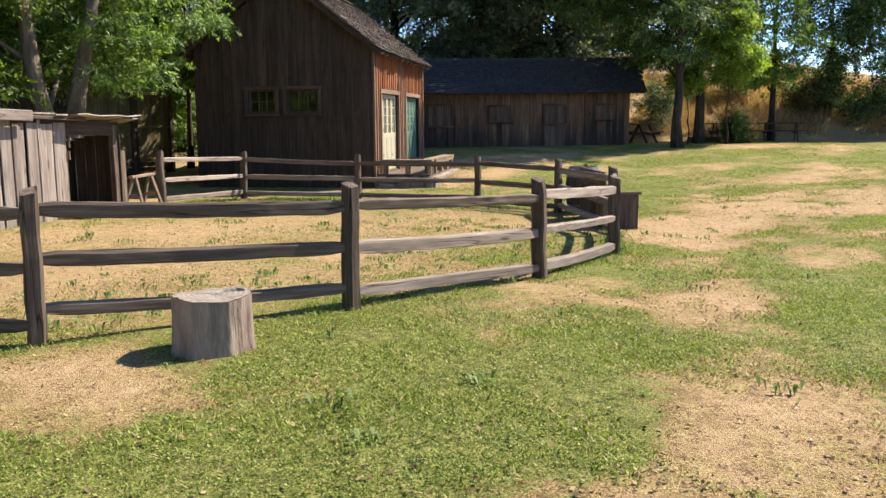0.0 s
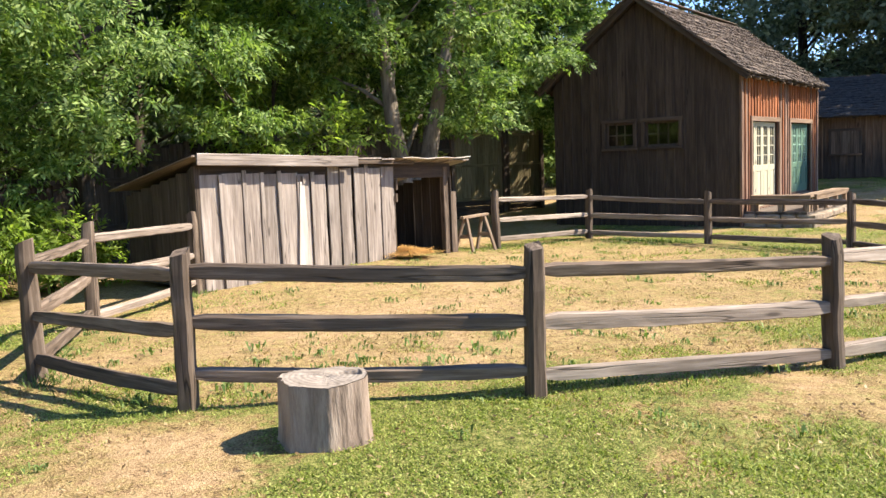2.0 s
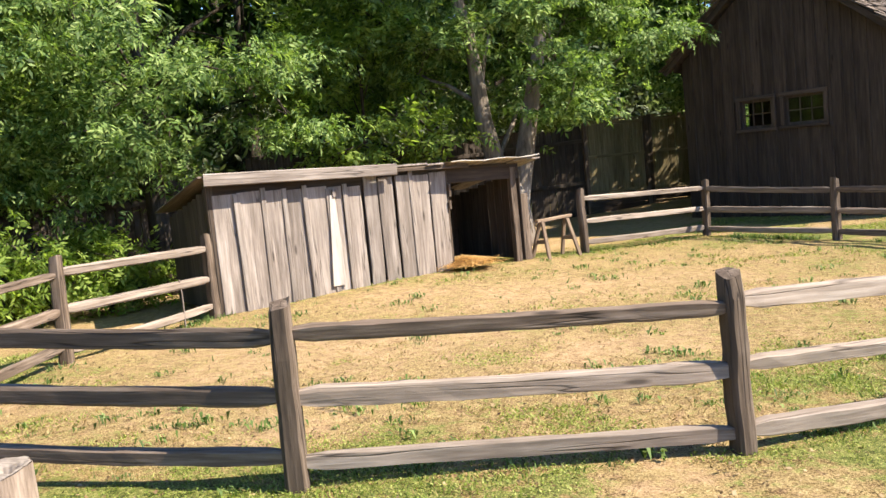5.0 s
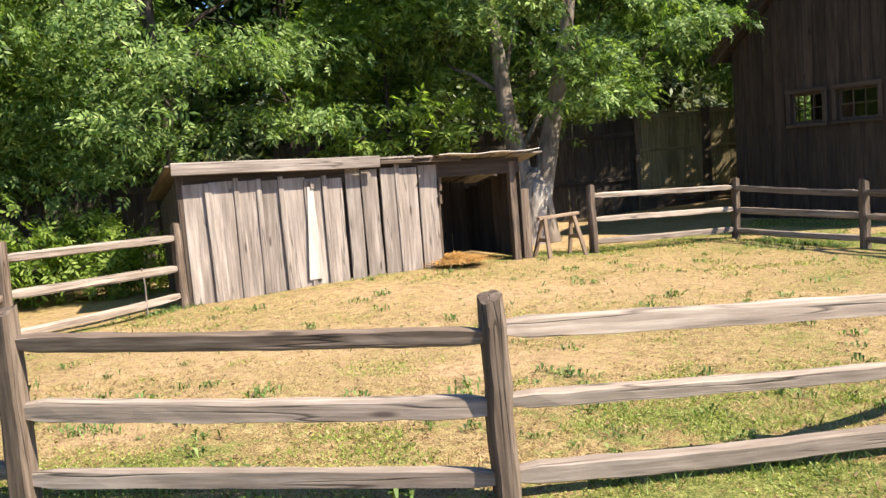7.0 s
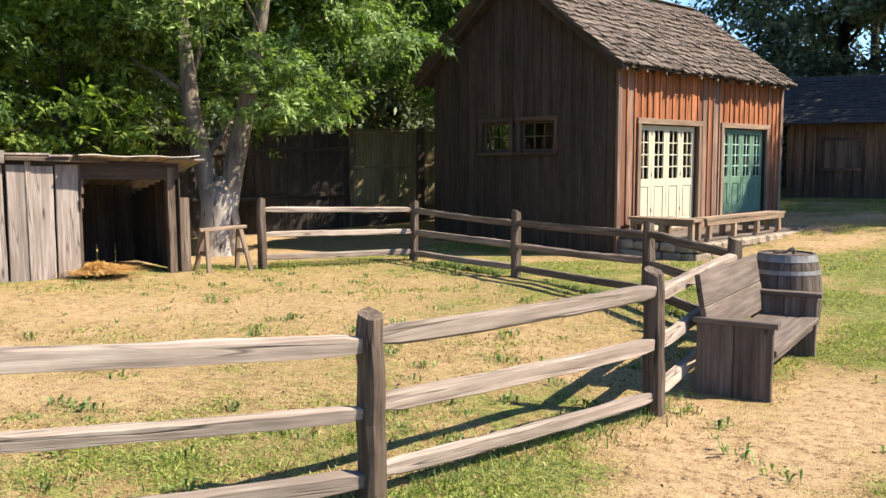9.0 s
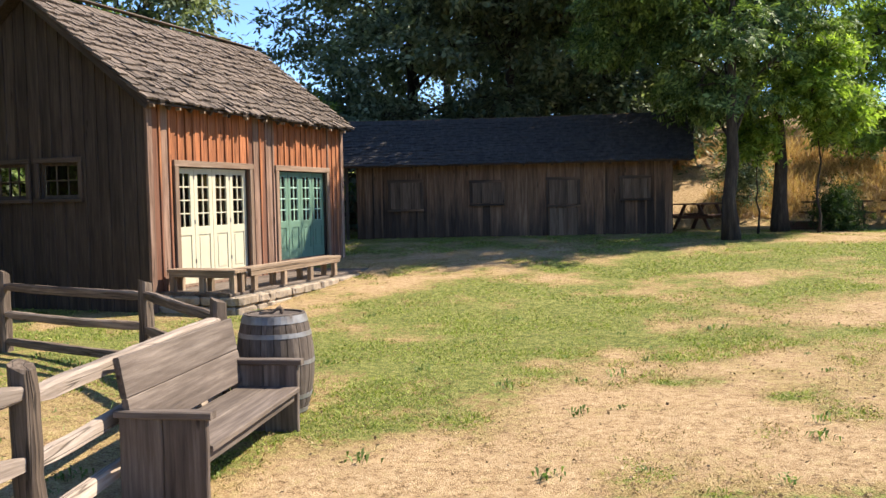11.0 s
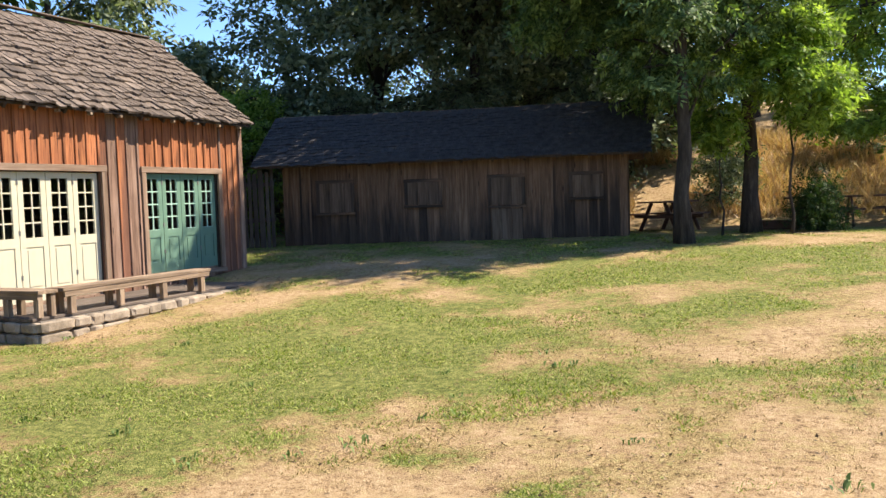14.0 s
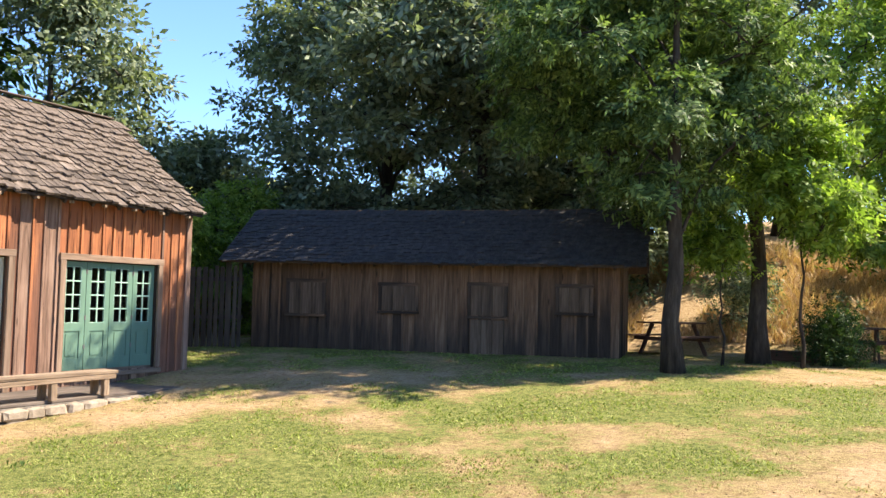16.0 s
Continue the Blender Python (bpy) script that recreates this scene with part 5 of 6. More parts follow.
def sprays(points, heads, size, leaflets, seed, droop=0.45, width=0.36):
    """Compound leaves: at each point a stalk along its head with leaflets on both sides. Returns verts and quads."""
    r = np.random.default_rng(seed)
    n = len(points)
    d = heads + r.normal(0, 0.55, (n, 3))
    d[:, 2] -= droop
    d /= np.linalg.norm(d, axis=1, keepdims=True) + 1e-9
    up = r.normal(0, 0.4, (n, 3)) + 0.85 * heads + np.array([0, 0, 0.6])
    side = np.cross(d, up)
    side /= np.linalg.norm(side, axis=1, keepdims=True) + 1e-9
    nor = np.cross(side, d)
    sz = size * r.uniform(0.7, 1.3, (n, 1))
    quads = []
    for k in range(leaflets):
        f = k / max(1, leaflets - 1)
        last = k == leaflets - 1
        sgn = 0.0 if last else (1.0 if k % 2 else -1.0)
        base = points + d * sz * f * 0.85 + nor * sz * (-0.12 * f * f)
        ax = d * (1.0 if last else 0.45) + side * sgn * 0.9 + nor * r.normal(-0.12, 0.22, (n, 1))
        ax /= np.linalg.norm(ax, axis=1, keepdims=True)
        ln = sz * (0.62 if leaflets > 3 else 0.8) * r.uniform(0.75, 1.15, (n, 1))
        wd = np.cross(ax, nor + r.normal(0, 0.25, (n, 3)))
        wd /= np.linalg.norm(wd, axis=1, keepdims=True) + 1e-9
        tip = base + ax * ln - nor * ln * 0.12
        mid = base + ax * ln * 0.45
        quads.append(np.stack([base, mid + wd * ln * width * 0.5, tip, mid - wd * ln * width * 0.5], 1))
    v = np.concatenate(quads, 0).reshape(-1, 3)
    return v, np.arange(len(v)).reshape(-1, 4)


def make_tree(x, y, height, spread, low, seed, name="tree", label="", group="", blobs=22, per=170, size=0.24, leaflets=7, trunk_r=0.24, stems=((0, 0),), mat=None, bark_mat=None, squash=0.8, blob_r=1.0, droop=0.45, fork=None, lean=0.0, lop=(0, 0), width=0.36, shift=(0, 0), clumps=11):
    """A tree: trunk, limbs to each leaf cluster and a crown of many compound leaves in uneven clusters."""
    r = random.Random(seed)
    z0 = gz(x, y)
    ob = thing(name, pose(x, y, z0), label, "tree" if name == "tree" else name.replace("_", " "), group)
    mat, bark_mat = mat or M_LEAF, bark_mat or M_BARK
    top = Vector((lop[0] * 0.5, lop[1] * 0.5, height * 0.8))
    paths = []
    for k, (sx, sy) in enumerate(stems):
        fork_h = fork or height * 0.35
        n = 9
        p, rad = [], []
        for i in range(n):
            f = i / (n - 1)
            h = height * 0.78 * f
            g_ = max(0, (h - 0.6 * fork_h)) / (height * 0.78)
            p.append(Vector((sx * (0.13 + g_) + lop[0] * 0.4 * f * f + r.uniform(-0.06, 0.06) * (i > 0), sy * (0.13 + g_) + lop[1] * 0.4 * f * f + r.uniform(-0.06, 0.06) * (i > 0), h - 0.15 * (i == 0))))
            rad.append(trunk_r * (1.45 - 0 if i == 0 else 1.0) * (1 - 0.8 * f))
        v, f_ = tube(p, rad, 12, 0.08, seed + k)
        part("trunk", mesh_of("trunk", v, f_, bark_mat, True), ob, pose(x, y, z0))
        paths.append(p)
    pts, heads, limb_v, hubs = [], [], [], []
    mains = max(6, blobs // 7)
    nr = np.random.default_rng(seed)
    for b in range(blobs):
        a = r.uniform(0, 2 * math.pi)
        hz_ = low + (height - low) * r.random() ** 0.85
        f = (hz_ - low) / (height - low)
        reach = spread * (math.sin(math.pi * min(1, 0.18 + 0.80 * f)) ** 0.7) * (0.35 + 0.65 * math.sqrt(r.random()))
        c = Vector((math.cos(a) * reach + lop[0] * (0.3 + 0.7 * f) + shift[0], math.sin(a) * reach + lop[1] * (0.3 + 0.7 * f) + shift[1], hz_))
        br = blob_r * r.uniform(0.65, 1.25)
        p = paths[r.randrange(len(paths))]
        if len(hubs) < mains:
            k_ = (hz_ * 0.66) / (height * 0.78) * (len(p) - 1)
            k_ = min(max(k_ + r.uniform(-0.8, 0.8), 2.0), len(p) - 1.01)
            start = p[int(k_)].lerp(p[int(k_) + 1], k_ - int(k_))
            r0 = trunk_r * 0.3 * (1 - 0.5 * k_ / len(p))
        else:
            near = min(hubs, key=lambda q: (q[0] - c).length + 0.6 * max(0, q[0].z - c.z))
            start, r0 = near[1].lerp(near[0], r.uniform(0.2, 0.9)), 0.03
        span = (c - start).length
        mid = start.lerp(c, 0.5) + Vector((r.uniform(-0.15, 0.15), r.uniform(-0.15, 0.15), r.uniform(0.02, 0.2))) * span
        hubs.append((c, mid))
        limb_v.append(tube([start, start.lerp(mid, 0.6) + Vector((0, 0, 0.03 * span)), mid, mid.lerp(c, 0.6), c], [r0, r0 * 0.8, r0 * 0.55, r0 * 0.35, 0.008], 6, 0.06, b, cap=False))
        for _ in range(2):
            e = c + Vector((r.uniform(-1, 1), r.uniform(-1, 1), r.uniform(-0.6, 0.6))) * br * 0.8
            limb_v.append(tube([mid.lerp(c, 0.5), c.lerp(e, 0.4), e], [0.022, 0.014, 0.005], 4, 0, b, cap=False))
        n = int(per * 0.16)
        f2 = nr.uniform(0.25, 1.0, (n, 1))
        pts.append(np.array(mid) * (1 - f2) + np.array(c) * f2 + nr.normal(0, 0.28, (n, 3)))
        heads.append(nr.normal(0, 0.6, (n, 3)))
        n = int(per * br * br)
        twigs = nr.normal(0, 1, (clumps, 3))
        twigs /= np.linalg.norm(twigs, axis=1, keepdims=True)
        twigs[:, 2] = np.where(twigs[:, 2] < 0, twigs[:, 2] * 0.5, twigs[:, 2])
        pick_ = nr.integers(0, clumps, n)
        q = twigs[pick_]
        reach_ = nr.uniform(0.25, 1.12, (n, 1)) ** 0.7
        spread_ = nr.normal(0, 1, (n, 3)) * np.array([0.21, 0.21, 0.1]) * br
        off = (q * reach_ * br + spread_) * np.array([1.0, 1.0, squash * 0.75])
        off[:, 2] -= 0.16 * br * reach_[:, 0] ** 2
        pts.append(off + np.array(c))
        heads.append(q * 0.9 + np.array((c.x, c.y, 0)) / (np.hypot(c.x, c.y) + 0.5) * 0.6)
    part("branchwork", mesh_of("branchwork", *joined(limb_v), bark_mat, True), ob, pose(x, y, z0))
    v, q = sprays(np.concatenate(pts), np.concatenate(heads), size, leaflets, seed, droop, width)
    part("crown", quads_mesh("crown", v, q, mat), ob, pose(x, y, z0))
    return ob


# the forked, limewashed tree by the stall
make_tree(-10.6, 14.2, 9.0, 3.2, 2.7, 101, label="forked leafy tree with limewashed trunk behind the stall", blobs=56, per=165, size=0.215, leaflets=8, trunk_r=0.25, stems=((-0.55, -0.75), (0.8, 1.05)), fork=1.2, mat=M_LEAF, lop=(0.1, 0.1), shift=(0.2, 0.4), blob_r=1.0, bark_mat=M_LIMEWASH)
base_v = tube([(0, 0, -0.25), (0, 0, 0.05), (0, 0.01, 0.4), (0.01, 0.03, 0.8), (0.02, 0.04, 1.15), (0.03, 0.06, 1.5)], [0.52, 0.42, 0.36, 0.345, 0.34, 0.2], 16, 0.06, 3)
forked = [o for o in bpy.data.objects if o.name == "tree"][0]
part("trunk_base", mesh_of("trunk_base", *base_v, M_LIMEWASH, True), forked, forked.matrix_basis.copy(), "pale limewashed trunk base")
# woods behind the stall and along the yard
WOODS = [(-12.7, 7.6, 9.5, 3.2, 1.8, 102, M_LEAF), (-12.8, 2.8, 8.8, 3.3, 1.9, 103, M_LEAF), (-12.4, -1.8, 8.6, 3.6, 0.9, 104, M_LEAF_LIGHT), (-14.8, 17.5, 11.5, 4.0, 3.0, 105, M_LEAF), (-17.5, 12.0, 12.0, 4.6, 2.0, 106, M_LEAF), (-17.0, 4.0, 12.0, 4.6, 1.5, 107, M_LEAF), (-17.5, -4.0, 11.5, 4.6, 1.0, 108, M_LEAF)]
for x, y, h, s, lo, sd, mt in WOODS:
    make_tree(x, y, h, s, lo, sd, label="dense leafy broadleaf tree at the wood's edge", group="trees behind the stall", blobs=54 if x > -14 else 48, per=160 if x > -14 else 50, size=0.205 if x > -14 else 0.46, leaflets=7 if x > -14 else 5, trunk_r=0.22, mat=mt, blob_r=1.1)
make_tree(-12.9, 12.3, 5.6, 2.0, 1.6, 109, label="yellowing shrubby tree behind the stall", blobs=40, per=90, size=0.26, trunk_r=0.08, mat=M_LEAF_LIGHT, blob_r=0.75)
# young bright growth and shrubs at the foot of the wood
for k, (x, y, h, s) in enumerate(((-10.9, 4.4, 1.5, 1.0), (-9.9, 1.6, 2.2, 1.2), (-11.6, 6.2, 1.2, 0.9), (-9.6, -0.6, 1.8, 1.2))):
    make_tree(x, y, h, s, 0.25, 130 + k, "shrub", "leafy green shrub under the trees", "shrubs", blobs=12, per=150, size=0.2, trunk_r=0.04, mat=M_LEAF_LIGHT, blob_r=0.5)
# far wood rising behind
r3 = random.Random(9)
FAR = [(-23, 24, 13), (-23, 14, 14), (-22, 6, 13), (-23, -3, 13), (-20.5, 28, 12), (-24, -12, 13), (-28, 18, 15), (-28, 8, 15), (-28, -2, 14)]
base_far_tree = None
for k, (x, y, h) in enumerate(FAR):
    if k % 3 == 0 or base_far_tree is None:
        base_far_tree = make_tree(x, y, h, 5.2, 1.2, 140 + k, label="tall dark broadleaf tree of the far wood", group="far wood trees", blobs=42, per=22, size=0.95, leaflets=4, trunk_r=0.3, mat=M_LEAF_DARK, blob_r=1.6)
    else:
        copy_thing(base_far_tree, pose(x, y, gz(x, y), 0, 0, r3.uniform(0, 360)))

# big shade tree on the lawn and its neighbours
make_tree(3.6, 29.45, 9.8, 2.8, 3.3, 201, label="big leafy shade tree on the lawn by the shed", blobs=54, per=130, size=0.24, leaflets=8, trunk_r=0.175, mat=M_LEAF_DEEP_SHADED, shift=(-1.0, 1.3), blob_r=1.08, clumps=8)
make_tree(4.7, 32.3, 8.8, 2.7, 3.4, 202, label="leafy tree with a dark leaning trunk by the picnic tables", blobs=38, per=120, size=0.25, leaflets=8, trunk_r=0.2, mat=M_LEAF_DEEP_SHADED, lop=(-0.4, 0.2), blob_r=1.05, shift=(-2.2, 0.5), clumps=8)
make_tree(5.6, 31.6, 4.6, 0.9, 2.7, 207, "sapling", "young tree with bright hanging leaves beside the leaning trunk", blobs=16, per=150, size=0.26, leaflets=8, trunk_r=0.04, mat=M_LEAF_LIGHT, blob_r=0.6)
# stands in for a bright leaf spray that hangs from the tree
make_tree(4.15, 31.2, 2.9, 0.45, 2.1, 206, "sapling", "thin added stem bearing the tree's bright hanging spray between trunks", blobs=6, per=200, size=0.26, leaflets=8, trunk_r=0.03, mat=M_LEAF_LIGHT, blob_r=0.42)
make_tree(8.2, 36.7, 10.0, 2.5, 2.7, 203, label="bright green young tree by the picnic tables", blobs=58, per=80, size=0.3, leaflets=8, trunk_r=0.15, mat=M_LEAF_LIGHT, blob_r=0.9, shift=(-0.7, -0.2))
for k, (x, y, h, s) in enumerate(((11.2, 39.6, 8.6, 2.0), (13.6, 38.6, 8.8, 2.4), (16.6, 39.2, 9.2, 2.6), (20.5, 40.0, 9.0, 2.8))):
    make_tree(x, y, h, s, 0.3, 204 + 10 * k, label="dark green tree at the foot of the hill", group="trees under the hill", blobs=52, per=80, size=0.32, leaflets=5, trunk_r=0.14, mat=M_LEAF_DEEP_SHADED, blob_r=0.95)
make_tree(6.1, 32.8, 1.02, 0.34, 0.15, 205, "bush", "rounded dark green bush on the lawn", "", blobs=34, per=330, size=0.12, leaflets=5, trunk_r=0.03, mat=M_LEAF_DARK, blob_r=0.26, droop=0.1)
# oaks behind the shed
OAKS = [(-8.8, 39.5, 13.0, 5.4, 301, 130), (-1.0, 42.0, 13.5, 5.4, 302, 120), (-3.0, 50.0, 12.5, 5.2, 303, 90), (-16.6, 38.5, 6.0, 2.6, 304, 50), (-0.8, 40.3, 10.8, 3.4, 306, 60), (-4.4, 38.2, 11.0, 3.4, 307, 54), (-15.8, 31.0, 10.6, 3.5, 305, 70)]
for x, y, h, s, sd, nb in OAKS:
    oak = make_tree(x, y, h, s, 4.9 if sd in (306, 307) else 0.9, sd, label="grey-green oak with open branching behind the buildings", group="oaks", blobs=nb, per=66 if sd < 303 else 52, size=0.41, leaflets=4, trunk_r=0.3, mat=M_LEAF_OAK, blob_r=1.2, droop=0.15, width=0.5, shift=(0.2, -3.0) if sd in (306, 307) else (0, 0))
    if sd == 303:
        for x2, y2, turn in ((-12, 52, 80), (-5.5, 47, 140), (3.5, 47.5, 220)):
            copy_thing(oak, pose(x2, y2, gz(x2, y2), 0, 0, turn))
for k, (x, y, h, s) in enumerate(((-10.8, 31.0, 3.4, 1.4), (-10.3, 33.6, 4.5, 1.6))):
    make_tree(x, y, h, s, 0.3, 330 + k, "shrub", "yellow-green sunlit shrub behind the yard fence", "shrubs", blobs=26, per=130, size=0.26, trunk_r=0.06, mat=M_LEAF_LIGHT, blob_r=0.6)
brake = make_tree(-5.0, 38.4, 4.2, 2.2, 0.2, 335, "shrub", "dark green thicket behind the shed", "thicket", blobs=46, per=38, size=0.46, leaflets=4, trunk_r=0.08, mat=M_LEAF_OAK, blob_r=0.8)
for k, (x, y) in enumerate(((-8.2, 37.0), (-11.0, 36.0), (-14.0, 35.0), (0.3, 40.2), (-17.5, 34.0), (-18.8, 22.0), (-19.2, 17.5), (-19.0, 13.0), (-18.2, 8.5), (-17.0, 24.5))):
    copy_thing(brake, pose(x, y, gz(x, y), 0, 0, 75.0 * k))
make_tree(-12.1, 23.6, 7.8, 2.1, 2.8, 338, label="leafy tree with hanging sprays beside the barn", blobs=52, per=140, size=0.28, trunk_r=0.1, mat=M_LEAF, blob_r=0.85, shift=(0.9, -1.9))
make_tree(-15.2, 27.2, 5.5, 2.0, 0.6, 337, label="leafy tree behind the barn", blobs=40, per=130, size=0.3, trunk_r=0.1, mat=M_LEAF, blob_r=0.8)
# brush on the dry hill
HB = [(3.3, 37.9, 1.8, 0.9, M_LEAF_OAK), (7.3, 41.5, 2.0, 1.3, M_LEAF_OAK), (10.8, 39.6, 1.5, 1.1, M_LEAF_DRY), (14.5, 41.0, 2.4, 1.5, M_LEAF_DARK), (18, 39.5, 2.0, 1.5, M_LEAF_OAK)]
for k, (x, y, h, s, mt) in enumerate(HB):
    make_tree(x, y, h, s, 0.2, 340 + k, "shrub", "scrubby brush on the dry grass hillside", "hill brush", blobs=18, per=120, size=0.22, leaflets=5, trunk_r=0.05, mat=mt, blob_r=0.6)
# trees behind the walker
for k, (x, y) in enumerate(((8, -18), (-4, -19), (36, 12), (34, -6))):
    copy_thing(base_far_tree, pose(x, y, gz(x, y), 0, 0, 80.0 * k))

# ---- grass ----


def blades(n, xlim, ylim, keep, hmin, hmax, wide, seed, lean=0.5):
    """Single grass blades where keep(x, y) allows. Verts and triangles."""
    r = np.random.default_rng(seed)
    x, y = r.uniform(*xlim, n), r.uniform(*ylim, n)
    ok = r.uniform(0, 1, n) < keep(x, y)
    x, y = x[ok], y[ok]
    k = len(x)
    z = ground_z(x, y) - 0.006
    a = r.uniform(0, 6.28, k)
    h = r.uniform(hmin, hmax, k) * (0.75 + 0.5 * np.clip(patchy(x * 2.3, y * 2.3) + 0.5, 0, 1))
    le = r.uniform(0.1, lean * 2, k) * h
    b = r.uniform(0, 6.28, k)
    w = wide * r.uniform(0.6, 1.3, k) * (1 + np.clip(near_walk(x, y) - 5, 0, 12) / 9)
    p = np.stack([x, y, z], -1)
    s = np.stack([np.cos(a), np.sin(a), 0 * a], -1) * w[:, None] / 2
    t = np.stack([np.cos(b) * le, np.sin(b) * le, h], -1)
    v = np.stack([p - s, p + s, p + t], 1).reshape(-1, 3)
    return v, np.arange(3 * k).reshape(-1, 3)


def near_walk(x, y):
    return np.minimum(seg_dist(x, y, (0.3, -2.0), (2.3, 1.5)), np.minimum(seg_dist(x, y, (2.3, 1.5), (4.2, 6.0)), seg_dist(x, y, (4.2, 6.0), (7.0, 13.0))))


def fade(x, y):
    d = near_walk(x, y)
    return np.clip(1.15 - d / 11.0, 0.2, 1.0)


def fleck(x, y):
    return 0.3 * patchy(x * 3.7 + 5, y * 3.7)


green_keep = lambda x, y: fade(x, y) * smooth(0.44, 0.78, cover(x, y) + fleck(x, y)) * (y < 34.5)
straw_keep = lambda x, y: fade(x, y) * np.clip(smooth(0.12, 0.36, cover(x, y) + fleck(x, y)) - 0.75 * smooth(0.6, 0.9, cover(x, y) + fleck(x, y)), 0.02, 1) * (y < 34.5)
v, t = blades(1250000, (-9, 10), (-1.5, 33), green_keep, 0.012, 0.036, 0.013, 61, 1.1)
tagged(new("green_grass", quads_mesh("green_grass", v, t, M_GRASS)), "short trodden green grass and clover of the meadow", "grass", kind="stuff")
v, t = blades(520000, (-9, 10), (-1.5, 34), straw_keep, 0.010, 0.035, 0.010, 62, 1.2)
tagged(new("dry_grass", quads_mesh("dry_grass", v, t, M_STRAW)), "short dry straw-coloured grass", "dry grass", kind="stuff")


def clover(n, xlim, ylim, seed):
    """Small round leaves lying close over the turf."""
    r = np.random.default_rng(seed)
    x, y = r.uniform(*xlim, n), r.uniform(*ylim, n)
    c = cover(x, y) + 1.6 * fleck(x, y)
    ok = r.uniform(0, 1, n) < smooth(0.5, 0.85, c) * np.clip(1.2 - near_walk(x, y) / 8.0, 0.1, 1)
    x, y = x[ok], y[ok]
    k = len(x)
    a, l = r.uniform(0, 6.28, k), r.uniform(0.004, 0.009, k)
    z = ground_z(x, y) + r.uniform(0.004, 0.026, k)
    d = np.stack([np.cos(a), np.sin(a), r.normal(0, 0.45, k)], -1) * l[:, None]
    w = np.stack([-np.sin(a), np.cos(a), r.normal(0, 0.45, k)], -1) * (l * r.uniform(0.6, 1.0, k))[:, None]
    p = np.stack([x, y, z], -1)
    return np.stack([p - d, p + w, p + d, p - w], 1).reshape(-1, 3), np.arange(4 * k).reshape(-1, 4)


v, t = clover(360000, (-5, 5), (-1.5, 9), 66)
tagged(new("clover", quads_mesh("clover", v, t, M_GRASS)), "low clover leaves in the green turf", "clover", kind="stuff")


def tall_keep(x, y):
    d = 9.0
    for k in range(len(PEN_POSTS) - 1):
        d = np.minimum(d, seg_dist(x, y, PEN_POSTS[k][:2], PEN_POSTS[k + 1][:2]))
    return np.exp(-(d / 0.16) ** 2) * (patchy(x * 2.0, y * 2.0) > -0.1) + 0.9 * (np.exp(-(((patchy(x * 4.1, y * 4.1) - 0.62) / 0.05) ** 2)) * in_pen(x, y) * 0.1)


v, t = blades(150000, (-8.6, 1.6), (2.0, 16.6), tall_keep, 0.025, 0.085, 0.011, 63, 0.7)
tagged(new("weeds", quads_mesh("weeds", v, t, M_WEED)), "taller green weeds along the fence line and in the pen", "weeds", kind="stuff")


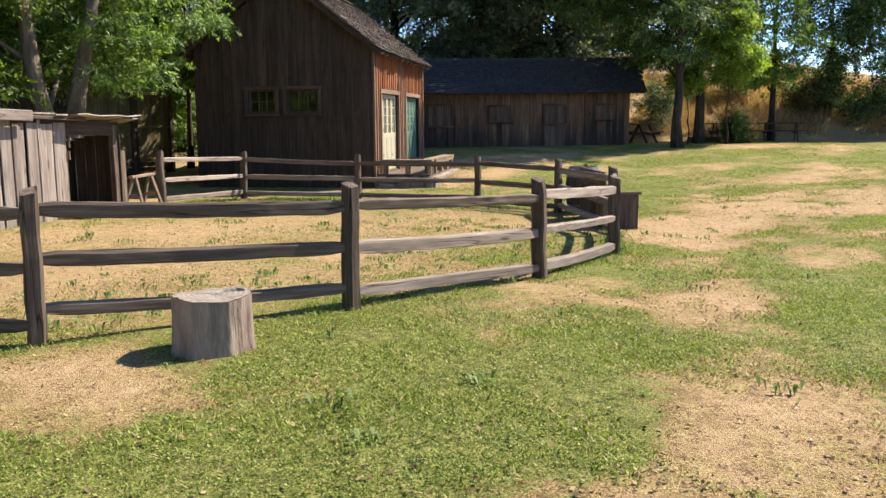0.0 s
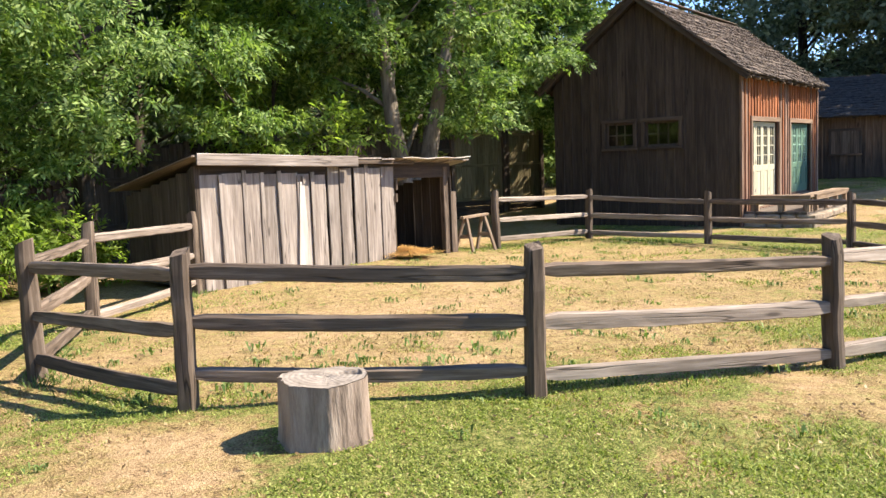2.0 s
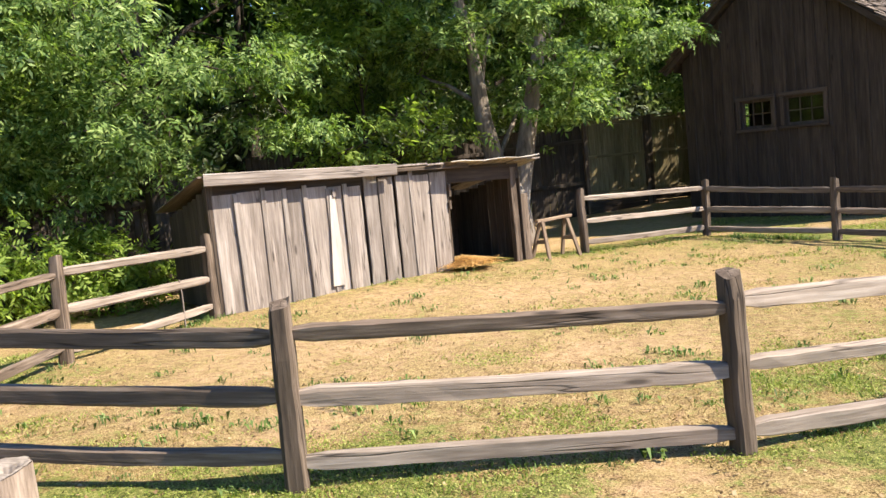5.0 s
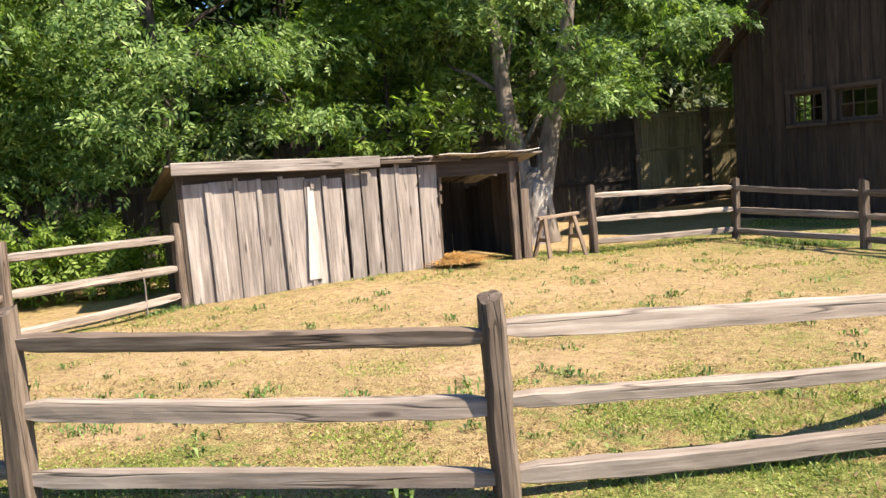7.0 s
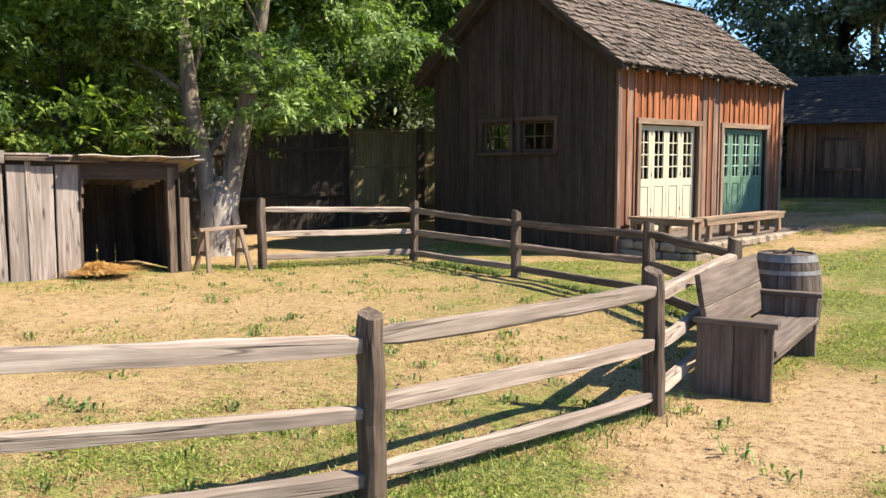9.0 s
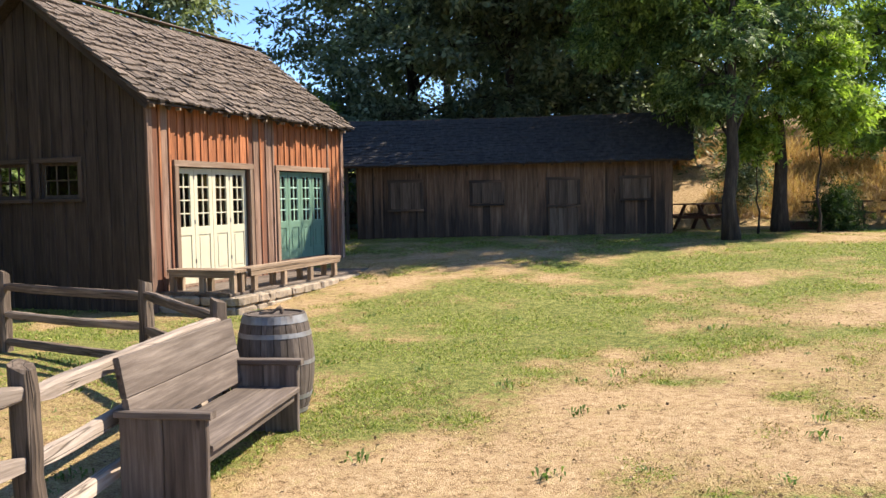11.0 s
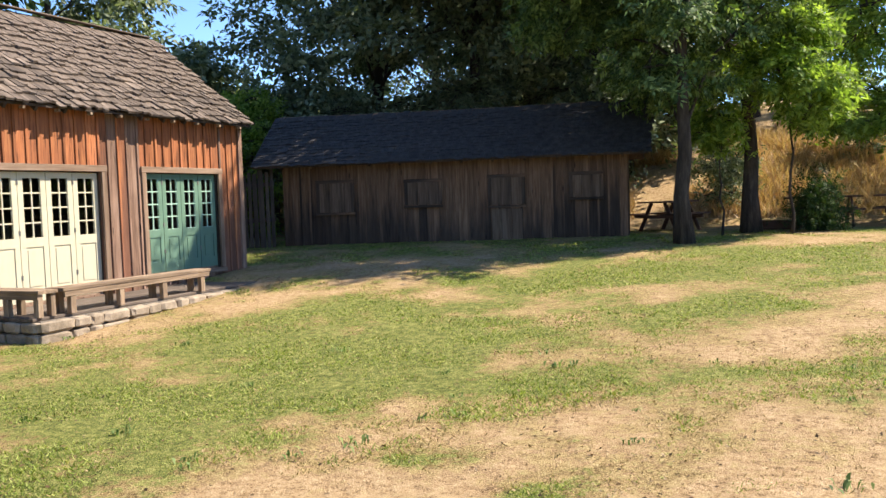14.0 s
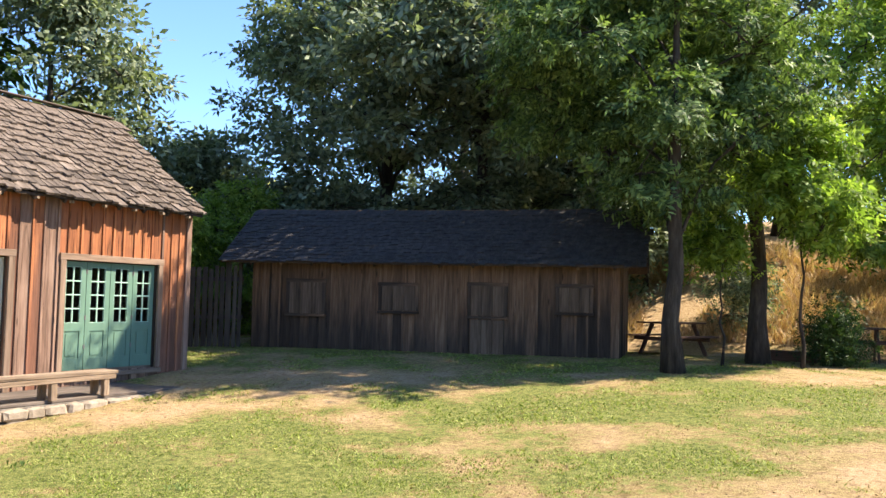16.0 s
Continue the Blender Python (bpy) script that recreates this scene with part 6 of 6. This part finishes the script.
def weed_tufts(n, seed):
    """Separate tufts of broad-bladed weeds, thickest near the rails and thin on the bare ground."""
    r = np.random.default_rng(seed)
    x, y = r.uniform(-8, 7, n), r.uniform(0.5, 20, n)
    d = np.minimum(seg_dist(x, y, (-3.2, 3.4), (0.2, 7.4)), seg_dist(x, y, (0.2, 7.4), (0.3, 11.0)))
    ok = r.uniform(0, 1, n) < np.where(in_pen(x, y), 0.2 + 0.8 * np.exp(-(d / 1.3) ** 2), 0.09)
    x, y = x[ok], y[ok]
    m_, k = len(x), 16
    size = np.repeat(r.uniform(0.03, 0.085, m_), k)
    bx = np.repeat(x, k) + r.normal(0, 1, m_ * k) * size * 0.8
    by = np.repeat(y, k) + r.normal(0, 1, m_ * k) * size * 0.8
    a, h = r.uniform(0, 6.28, m_ * k), size * r.uniform(0.5, 1.3, m_ * k)
    w, out = size * r.uniform(0.1, 0.2, m_ * k), size * r.uniform(0.3, 1.2, m_ * k)
    p = np.stack([bx, by, ground_z(bx, by) - 0.004], -1)
    side = np.stack([-np.sin(a) * w, np.cos(a) * w, 0 * a], -1)
    mid = p + np.stack([np.cos(a) * out * 0.4, np.sin(a) * out * 0.4, h * 0.75], -1)
    tip = p + np.stack([np.cos(a) * out, np.sin(a) * out, h * 0.8], -1)
    return np.stack([p, mid + side, tip, mid - side], 1).reshape(-1, 3), np.arange(4 * m_ * k).reshape(-1, 4)


v, t = weed_tufts(2000, 67)
tagged(new("weed_tufts", quads_mesh("weed_tufts", v, t, M_WEED)), "scattered green weed tufts on dry ground", "weeds", kind="stuff")
hill_keep = lambda x, y: 1.0 * (ground_z(x, y) > 0.9) * (patchy(x, y) > -0.6)
v, t = blades(60000, (-2, 22), (36.8, 46), hill_keep, 0.15, 0.5, 0.02, 64, 0.6)
tagged(new("hill_grass", quads_mesh("hill_grass", v, t, M_HILLGRASS)), "tall golden dry grass on the hillside", "dry grass", kind="stuff")


def litter(n, seed):
    """Dry leaf bits, clods and clippings lying on the ground."""
    r = np.random.default_rng(seed)
    x, y = r.uniform(-8.5, 9, n), r.uniform(-1.5, 22, n)
    ok = r.uniform(0, 1, n) < fade(x, y) * np.where(cover(x, y) < 0.25, 0.3, np.where(cover(x, y) < 0.55, 1.0, 0.4))
    x, y = x[ok], y[ok]
    k = len(x)
    a, l = r.uniform(0, 6.28, k), r.uniform(0.006, 0.02, k)
    w = l * r.uniform(0.3, 0.8, k)
    z = ground_z(x, y) + 0.012 + r.uniform(0, 0.008, k)
    d = np.stack([np.cos(a), np.sin(a), r.normal(0, 0.35, k)], -1) * l[:, None]
    s = np.stack([-np.sin(a), np.cos(a), r.normal(0, 0.35, k)], -1) * w[:, None]
    p = np.stack([x, y, z], -1)
    v = np.stack([p - d, p + s, p + d, p - s], 1).reshape(-1, 3)
    return v, np.arange(4 * k).reshape(-1, 4)


v, t = litter(95000, 65)
tagged(new("leaf_litter", quads_mesh("leaf_litter", v, t, M_LITTER)), "scattered dry leaf bits and clods on the meadow", "litter", kind="stuff")
